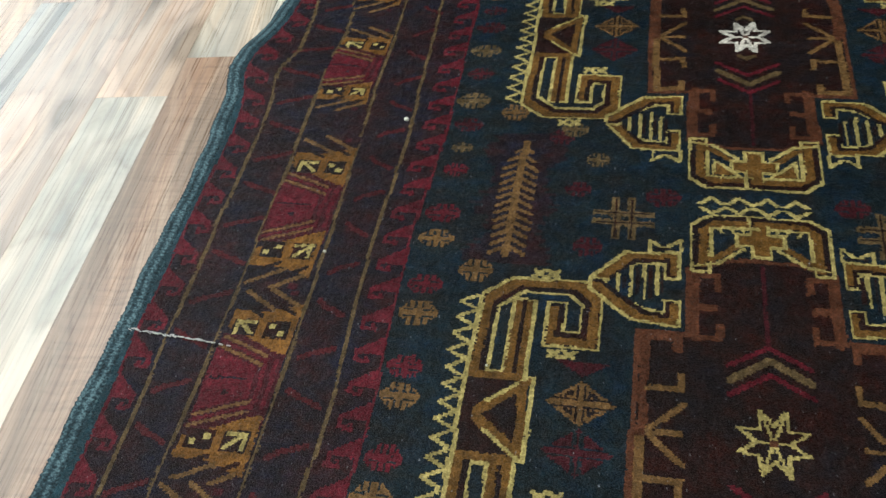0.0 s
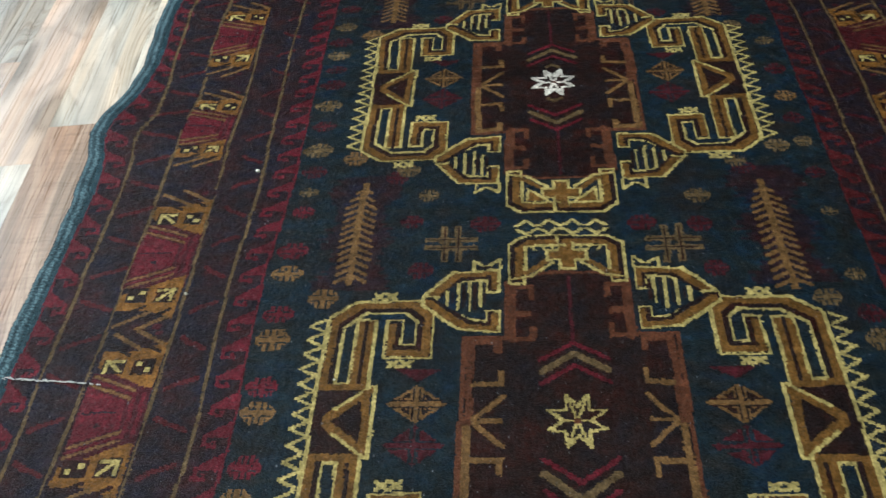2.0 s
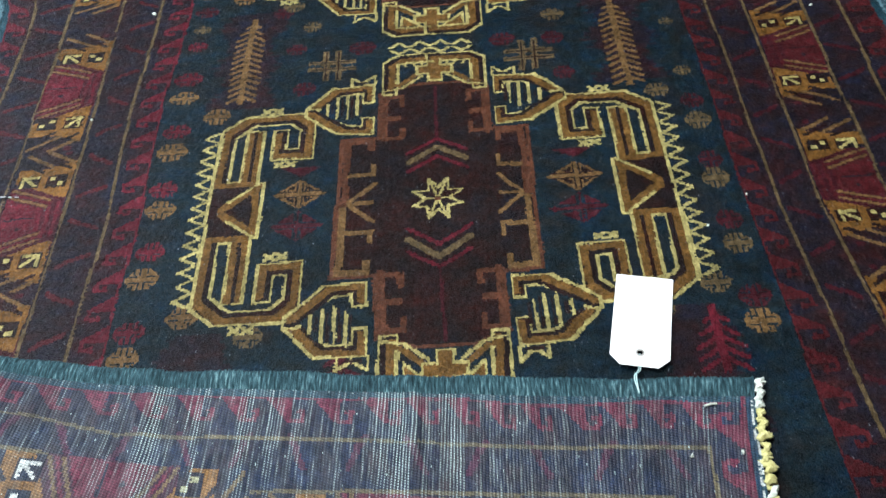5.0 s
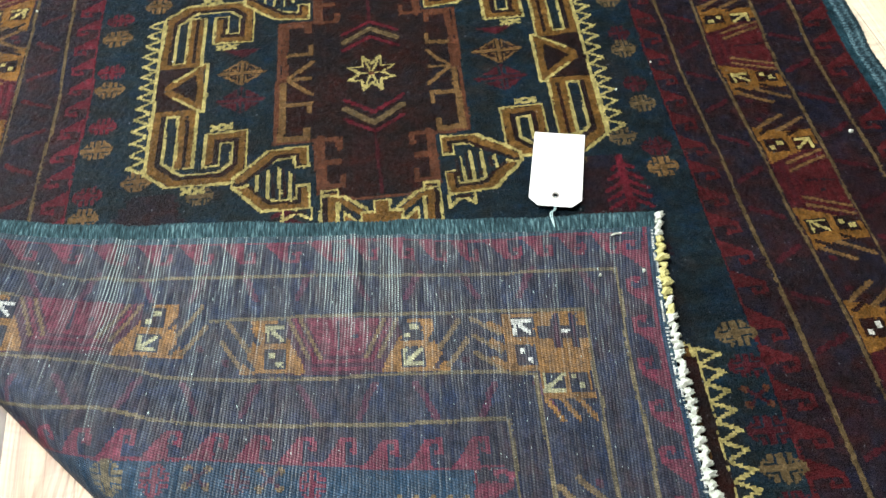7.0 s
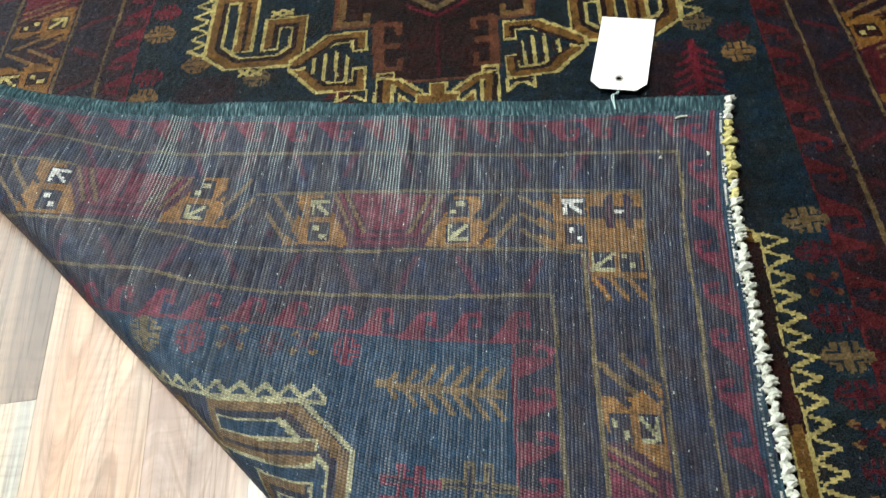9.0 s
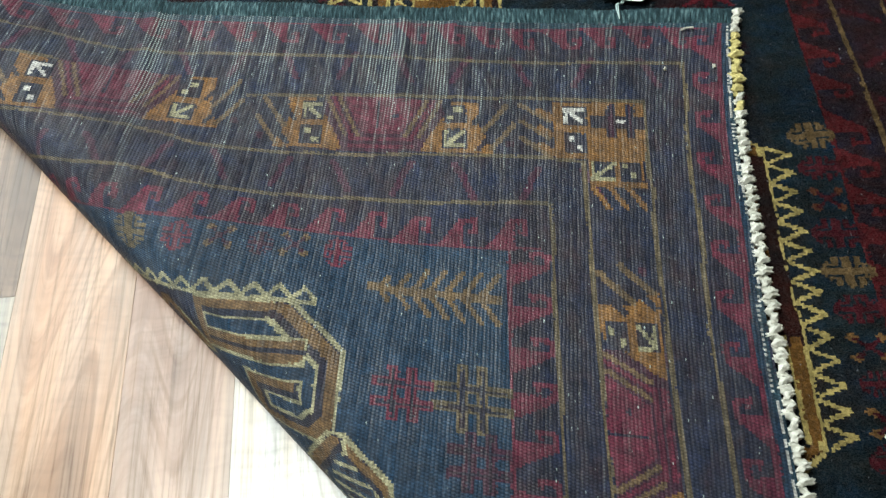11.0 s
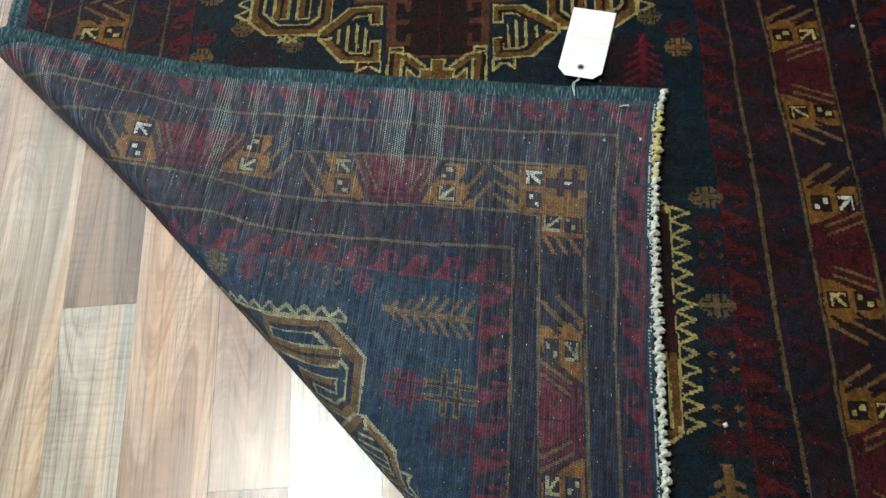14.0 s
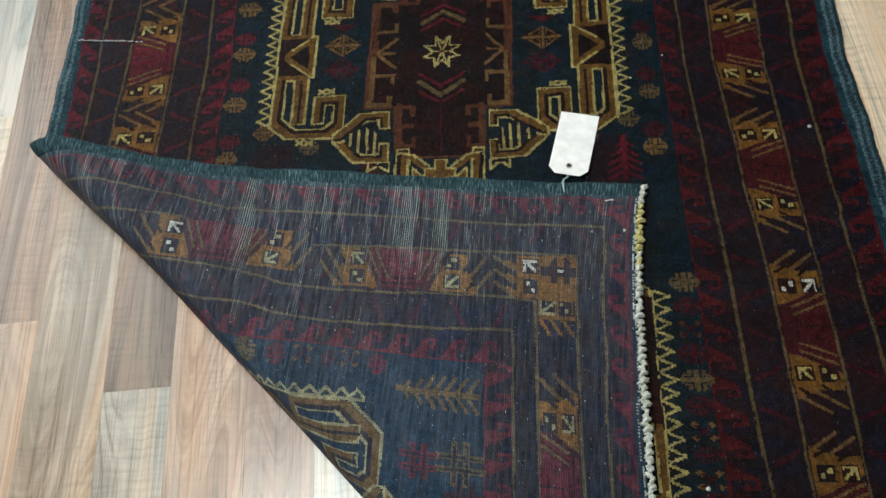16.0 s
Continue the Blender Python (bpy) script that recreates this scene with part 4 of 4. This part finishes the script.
def pile_meshes():
    gu, gv = np.meshgrid(-HALF + np.arange(PILE_X + 1) * CELL, END + np.arange(PILE_Y + 1) * CELL, indexing="ij")
    rng = np.random.default_rng(3)
    # cut tufts spread a little into their neighbours; the knots of the back keep their rows
    stray_u, stray_v = rng.uniform(-0.0006, 0.0006, gu.shape), rng.uniform(-0.0006, 0.0006, gu.shape)
    front = sheet(gu + stray_u, gv + stray_v, 0.0035 + rng.uniform(-0.0005, 0.0005, gu.shape))
    back = sheet(gu, gv, -0.0022 + rng.uniform(-0.0002, 0.0002, gu.shape))
    uv = np.stack([gu, gv], -1)
    ii, jj = np.meshgrid(np.arange(PILE_X), np.arange(PILE_Y), indexing="ij")

    def build(name, pos, mask, mats, flip, label):
        i, j = ii[mask], jj[mask]
        w = PILE_Y + 1
        q = np.stack([i * w + j, (i + 1) * w + j, (i + 1) * w + j + 1, i * w + j + 1], 1)
        if flip:
            q = q[:, ::-1]
        used, inv = np.unique(q, return_inverse=True)
        n = len(q)
        me = bpy.data.meshes.new(name)
        me.vertices.add(len(used))
        me.vertices.foreach_set("co", pos.reshape(-1, 3)[used].astype(np.float32).ravel())
        me.loops.add(n * 4)
        me.loops.foreach_set("vertex_index", inv.astype(np.int32).ravel())
        me.polygons.add(n)
        me.polygons.foreach_set("loop_start", np.arange(0, n * 4, 4, dtype=np.int32))
        layer = me.uv_layers.new(name="UVMap")
        mid = uv.reshape(-1, 2)[q.ravel()].reshape(n, 4, 2)
        layer.uv.foreach_set("vector", mid.astype(np.float32).ravel())
        dyes = CHART[mask]
        kinds = np.unique(dyes)
        for k in kinds:
            me.materials.append(mats[k])
        me.polygons.foreach_set("material_index", np.searchsorted(kinds, dyes).astype(np.int32))
        me.polygons.foreach_set("use_smooth", np.ones(n, bool))
        me.update(calc_edges=True)
        ob = new(name, me)
        ob.parent = rug
        tagged(ob, label)

    for k, (name, label) in enumerate(REGIONS):
        mask = REGION == k
        if mask.any():
            build(name, front, mask, WOOL, False, label)
    hidden = fold_depth(gu, gv)[:-1, :-1] > -0.05
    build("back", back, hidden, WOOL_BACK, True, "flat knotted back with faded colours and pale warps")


pile_meshes()


def selvedge(u_side, v0, v1, label):
    """Overcast binding along a long side: a flattened cord with a ridge for every wrap."""
    n, m = int((v1 - v0) / 0.0012), 22
    v = np.linspace(v0, v1, n)
    rng = np.random.default_rng(5)
    verts, faces = [], []
    wob = 0.0012 * np.sin(v * 31) + 0.0008 * np.sin(v * 77 + 1)
    fuzz = rng.uniform(-1, 1, n)
    for k in range(m):
        a = 2 * math.pi * k / m
        across = math.cos(a)
        cord = round(across * 1.5)
        under = math.sin(a) < -0.05
        wrap = 1 + 0.13 * np.sin(v * 2 * math.pi / 0.0046 + (0 if under else 2.1 * cord) + 1.5 * np.sin(v * 90 + cord)) + rng.uniform(-0.08, 0.08, n)
        u = u_side + 0.0116 * across * (0.75 + 0.25 * wrap) + wob + 0.0009 * fuzz * across
        lift = 0.0006 + 0.0037 * math.sin(a) * wrap * (1 if under else 1 + 0.10 * math.cos(across * 3 * math.pi))
        verts.append(sheet(u, v, lift))
    pts = np.stack(verts, 1).reshape(-1, 3)
    for i in range(n - 1):
        for k in range(m):
            faces.append((i * m + k, i * m + (k + 1) % m, (i + 1) * m + (k + 1) % m, (i + 1) * m + k))
    ob = mesh_object("selvedge", pts.tolist(), faces, MAT_BIND, rug, True)
    layer = ob.data.uv_layers.new(name="UVMap")
    for poly, (a, b, c, d) in zip(ob.data.polygons, faces):
        k = poly.index % m
        for li, (kk, ii) in zip(poly.loop_indices, ((k, a // m), (k + 1, b // m), (k + 1, c // m), (k, d // m))):
            layer.data[li].uv = (kk / m, v[ii])
    return tagged(ob, label)


selvedge(-0.594, END, TOP, "teal overcast wool binding")
selvedge(0.594, END, TOP, "teal overcast wool binding")


def fringe():
    rng = random.Random(11)
    lumps = []
    for mat in (MAT_FRINGE, MAT_FRINGE_Y):
        for k in range(3):
            bm = bmesh.new()
            bmesh.ops.create_icosphere(bm, subdivisions=3, radius=1.0)
            for v in bm.verts:
                twist = math.sin(3 * math.atan2(v.co.z, v.co.y) + 5 * v.co.x + k)
                d = noise.noise(v.co * 1.7 + Vector((k * 7, 3, 1)))
                fine = noise.noise(v.co * 5.5 + Vector((k * 3, 9, 4)))
                v.co *= 1 + 0.45 * d + 0.42 * fine + 0.12 * twist
                v.co.y += 0.35 * math.sin(v.co.x * 3 + k)
            me = bpy.data.meshes.new("fringe_knot")
            bm.to_mesh(me)
            bm.free()
            me.materials.append(mat)
            me.polygons.foreach_set("use_smooth", [True] * len(me.polygons))
            lumps.append(me)
    u, turn = -0.598, 1
    while u < 0.59:
        a = u + 0.6
        p = sheet(np.array([u]), np.array([END - 0.0042]), np.array([0.0]))[0]
        yellow = 0.026 < a < 0.118
        me = lumps[rng.randrange(3) + (3 if yellow and rng.random() < 0.9 else 0)]
        ob = new("fringe_knot", me)
        ob.parent = rug
        w = 0.0054 + rng.uniform(-0.0010, 0.0011)
        lean = (0.55 if turn > 0 else -0.5) + rng.uniform(-0.25, 0.25)
        ob.matrix_basis = Matrix.LocRotScale(Vector(p) + Vector((rng.uniform(-0.001, 0.001), 0, 0.001 + 0.0008 * turn)), Euler((0, 0, lean)), (w * rng.uniform(0.85, 1.15), w * rng.uniform(0.42, 0.58), w * 0.52))
        turn = -turn
        u += w * rng.uniform(0.82, 1.02) if rng.random() > (0.14 if a < 0.05 else 0.0) else w * 2.1


fringe()


# ---- the floor: strips of laminate ----
def floor():
    base = box("floor", -3.0, 5.0, -4.0, 4.0, -0.05, -0.006, MAT_UNDER)
    tagged(base, "laminate floor of mixed beige and brown wood strips", "floor", kind="structure")
    rng = random.Random(4)
    ang = 0.085
    width = 0.0965
    turn = math.atan(ang)
    shapes = {}
    far = []
    # the strips beside the rug are not all of one width
    seams = {-4: -4.42, -3: -3.12, -2: -2.09, -1: -1.10, 0: -0.02, 1: 0.91, 2: 1.96, 3: 2.87, 4: 3.92}
    for k in range(-30, 57):
        x0, wide = -0.43 + seams.get(k, k) * width, (seams.get(k + 1, k + 1) - seams.get(k, k)) * width
        y = -4.6 + rng.uniform(0, 0.5)
        cuts = {0: [-1.75, -0.537, 0.62], -2: [-1.2, -0.44, 0.52], -3: [-0.089, 0.428, 1.5], -1: [-1.2, 0.3], 1: [-1.4, 0.35], 2: [-0.745, 0.4], -4: [-0.9, 0.692], -5: [0.65], 3: [-1.3, 0.1]}.get(k)
        kinds = {0: ["cream", "cream", "taupe", "pink"], -2: ["peach", "peach", "tan", "bone"], -3: ["ivory", "bone", "blush", "pink"], -1: ["taupe", "grey_beige", "cream"], 1: ["grey", "peach", "taupe"], 2: ["taupe", "pink", "cream"], -4: ["pink", "blush", "grey"], 3: ["taupe", "chalk", "peach"], -5: ["grey", "pink"], 10: ["apricot"] * 12, 11: ["apricot"] * 12, 12: ["apricot", "peach"] * 6}.get(k)
        if cuts is None:
            cuts, c = [], y
            while c < 4.6:
                c += rng.uniform(0.75, 1.25)
                cuts.append(c)
        edges = [-4.6] + cuts + [4.6]
        for order, (a, b) in enumerate(zip(edges[:-1], edges[1:])):
            kind = kinds[order] if kinds and order < len(kinds) else rng.choice(sorted(WOODS))
            n = max(1, round((b - a) / 1.2)) if b - a > 1.9 else 1
            for i in range(n):
                s, e = max(a + (b - a) * i / n, -3.98), min(a + (b - a) * (i + 1) / n, 3.98)
                full = round(e - s, 3)
                key = (full, round(wide, 4), kind)
                mid = (s + e) / 2
                cx, cy = x0 + wide / 2 - ang * (mid + 0.537), mid
                if e - s < 0.05 or not -3.0 < cx < 5.0:
                    continue
                if abs(cx) > 1.7 or abs(cy) > 2.2:
                    far.append((cx, cy, full, kind, wide))
                    continue
                if key not in shapes:
                    bm = bmesh.new()
                    bmesh.ops.create_cube(bm, size=1.0, matrix=Matrix.Diagonal((wide / math.sqrt(1 + ang * ang) - 0.00012, full * math.sqrt(1 + ang * ang) - 0.00012, 0.006, 1)))
                    bmesh.ops.bevel(bm, geom=[q for q in bm.edges if all(w.co.z > 0 for w in q.verts)], offset=0.0002, segments=1, affect="EDGES")
                    me = bpy.data.meshes.new("strip")
                    bm.to_mesh(me)
                    bm.free()
                    me.materials.append(WOODS[kind])
                    shapes[key] = me
                ob = new("strip", shapes[key])
                ob.parent = base
                ob.matrix_basis = pose(cx, cy, -0.003, 0, 0, math.degrees(turn))
    # the strips farther off, joined
    kinds = sorted(WOODS)
    verts, faces, mats = [], [], []
    for cx, cy, full, kind, wide in far:
        m = pose(cx, cy, -0.003, 0, 0, math.degrees(turn))
        a, b = wide / 2 / math.sqrt(1 + ang * ang) - 0.0001, full / 2 * math.sqrt(1 + ang * ang) - 0.0001
        k = len(verts)
        verts += [tuple(m @ Vector((x, y, z))) for z in (-0.003, 0.003) for x, y in ((-a, -b), (a, -b), (a, b), (-a, b))]
        faces += [(k + 4, k + 5, k + 6, k + 7)] + [(k + i, k + (i + 1) % 4, k + 4 + (i + 1) % 4, k + 4 + i) for i in range(4)]
        mats += [kinds.index(kind)] * 5
    rest = mesh_object("far_strips", verts, faces, [WOODS[q] for q in kinds], base)
    rest.data.polygons.foreach_set("material_index", mats)
    tagged(rest, "laminate strips away from the rug", kind="stuff")


floor()


# ---- the price tag ----
def price_tag():
    tag = new("price_tag")
    tagged(tag, "blank white card hang tag with clipped corners on a thread", "tag")
    ax = Vector((0.0265, -0.0058, 0))
    c = Vector((0.2035, -0.131, 0.0))
    ex, ey = ax.normalized(), Vector((-0.219, -0.976, 0)).normalized()
    hw, length, clip, hole = 0.0275, 0.1085, 0.010, 0.0935
    pts = [(-hw, 0), (hw, 0), (hw, length - clip), (hw - clip, length), (-hw + clip, length), (-hw, length - clip)]
    bm = bmesh.new()
    def z_of(y):
        return 0.0125 + 0.004 * smooth(0.03, 0.103, np.array(y)).item()
    outer = []
    for (a, b), (p, q) in zip(pts, pts[1:] + pts[:1]):
        for i in range(6):
            t = i / 6
            outer.append((a + (p - a) * t, b + (q - b) * t))
    inner = [(0.0028 * math.cos(t), hole + 0.0028 * math.sin(t)) for t in (math.atan2(b - hole, a) for a, b in outer)]
    rings = []
    for drop, ts in ((0.0, np.linspace(0, 1, 9)), (0.0005, np.linspace(1, 0, 9))):
        for t in ts:
            rings.append([bm.verts.new(c + ex * (o[0] * (1 - t) + i[0] * t) + ey * (o[1] * (1 - t) + i[1] * t) + Vector((0, 0, z_of(o[1] * (1 - t) + i[1] * t) - drop))) for o, i in zip(outer, inner)])
    n = len(outer)
    for r0, r1 in zip(rings, rings[1:] + rings[:1]):
        for i in range(n):
            bm.faces.new((r0[(i + 1) % n], r0[i], r1[i], r1[(i + 1) % n]))
    bmesh.ops.recalc_face_normals(bm, faces=bm.faces[:])
    part("card", bm, MAT_CARD, tag)
    at = c + ey * hole + Vector((0, 0, z_of(hole)))
    bm = bmesh.new()
    for k in range(20):
        a0, a1 = 2 * math.pi * k / 20, 2 * math.pi * (k + 1) / 20
        ring = [at + Vector((r * math.cos(a), r * math.sin(a), z)) for a in (a0, a1) for r, z in ((0.0026, 0.0004), (0.0042, 0.0006))]
        vs = [bm.verts.new(p) for p in ring]
        bm.faces.new((vs[0], vs[1], vs[3], vs[2]))
    bmesh.ops.remove_doubles(bm, verts=bm.verts[:], dist=1e-6)
    bmesh.ops.solidify(bm, geom=bm.faces[:], thickness=0.0005)
    part("eyelet", bm, MAT_EYELET, tag, "grey reinforcing ring")
    # the thread from the hole to the rug's edge
    cu = bpy.data.curves.new("thread", "CURVE")
    cu.dimensions, cu.bevel_depth, cu.bevel_resolution = "3D", 0.0006, 2
    for dx in (0.0, 0.0018):
        sp = cu.splines.new("BEZIER")
        way = [at + Vector((0, 0, -0.002)), at + Vector((-0.002, -0.009, -0.0028)), at + Vector((-0.004 + dx, -0.0165, -0.002)), at + Vector((-0.009 - dx, -0.030, 0.0075)), at + Vector((-0.009, -0.046, 0.006))]
        sp.bezier_points.add(len(way) - 1)
        for bp, w in zip(sp.bezier_points, way):
            bp.co, bp.handle_left_type, bp.handle_right_type = w, "AUTO", "AUTO"
    cu.materials.append(MAT_STRING)
    ob = new("thread", cu)
    ob.parent = tag


price_tag()


# ---- the repair on the rug: a line of pale stitches ----
def repair():
    rng = random.Random(8)
    for i in range(40):
        u = -0.588 + i * 0.0026
        v = 0.056 - 0.008 * (i / 34) + rng.uniform(-0.0007, 0.0007)
        if i in (5, 13, 22, 30, 34, 35, 37, 38):
            continue
        p = sheet(np.array([u, u + 0.004]), np.array([v, v - rng.uniform(-0.001, 0.002)]), np.array([0.0048, 0.0048]))
        cu = bpy.data.curves.new("repair_stitch", "CURVE")
        cu.dimensions, cu.bevel_depth = "3D", 0.0004 + 0.0004 * rng.random()
        sp = cu.splines.new("POLY")
        sp.points.add(1)
        for q, w in zip(sp.points, p):
            q.co = (*w, 1)
        cu.materials.append(MAT_THREAD)
        ob = new("repair_stitch", cu)
        ob.parent = rug


repair()


# ---- lint and thread ends ----
def lint():
    rng = random.Random(2)

    def lump(name, p, size):
        bm = bmesh.new()
        bmesh.ops.create_icosphere(bm, subdivisions=1, radius=size)
        for v in bm.verts:
            v.co = v.co * rng.uniform(0.7, 1.25) + Vector(p)
        part(name, bm, MAT_FRINGE, rug, "stray white cotton knot")

    for u, v, size in ((-0.380, 0.389, 0.0032), (0.510, 0.299, 0.0022), (0.314, -0.669, 0.0028), (0.536, -0.165, 0.0026), (-0.426, 0.173, 0.0018), (0.335, -0.027, 0.0014), (-0.24, 0.05, 0.0012), (0.28, -0.067, 0.0016)):
        lump("lint_knot", lie(np.array(u), np.array(v)) + np.array((0, 0, 0.0045)), size)
    for x, y, size in ((0.208, -0.331, 0.0018), (0.251, -0.330, 0.0022), (-0.212, -0.492, 0.0014)):
        lump("lint_knot", (x, y, 0.0205), size)
    cu = bpy.data.curves.new("loose_thread", "CURVE")
    cu.dimensions, cu.bevel_depth = "3D", 0.0010
    sp = cu.splines.new("POLY")
    sp.points.add(2)
    for q, w in zip(sp.points, ((0.228, -0.2845, 0.0212), (0.233, -0.2835, 0.0216), (0.239, -0.283, 0.0212))):
        q.co = (*w, 1)
    cu.materials.append(MAT_FRINGE)
    ob = new("loose_thread", cu)
    ob.parent = rug


lint()
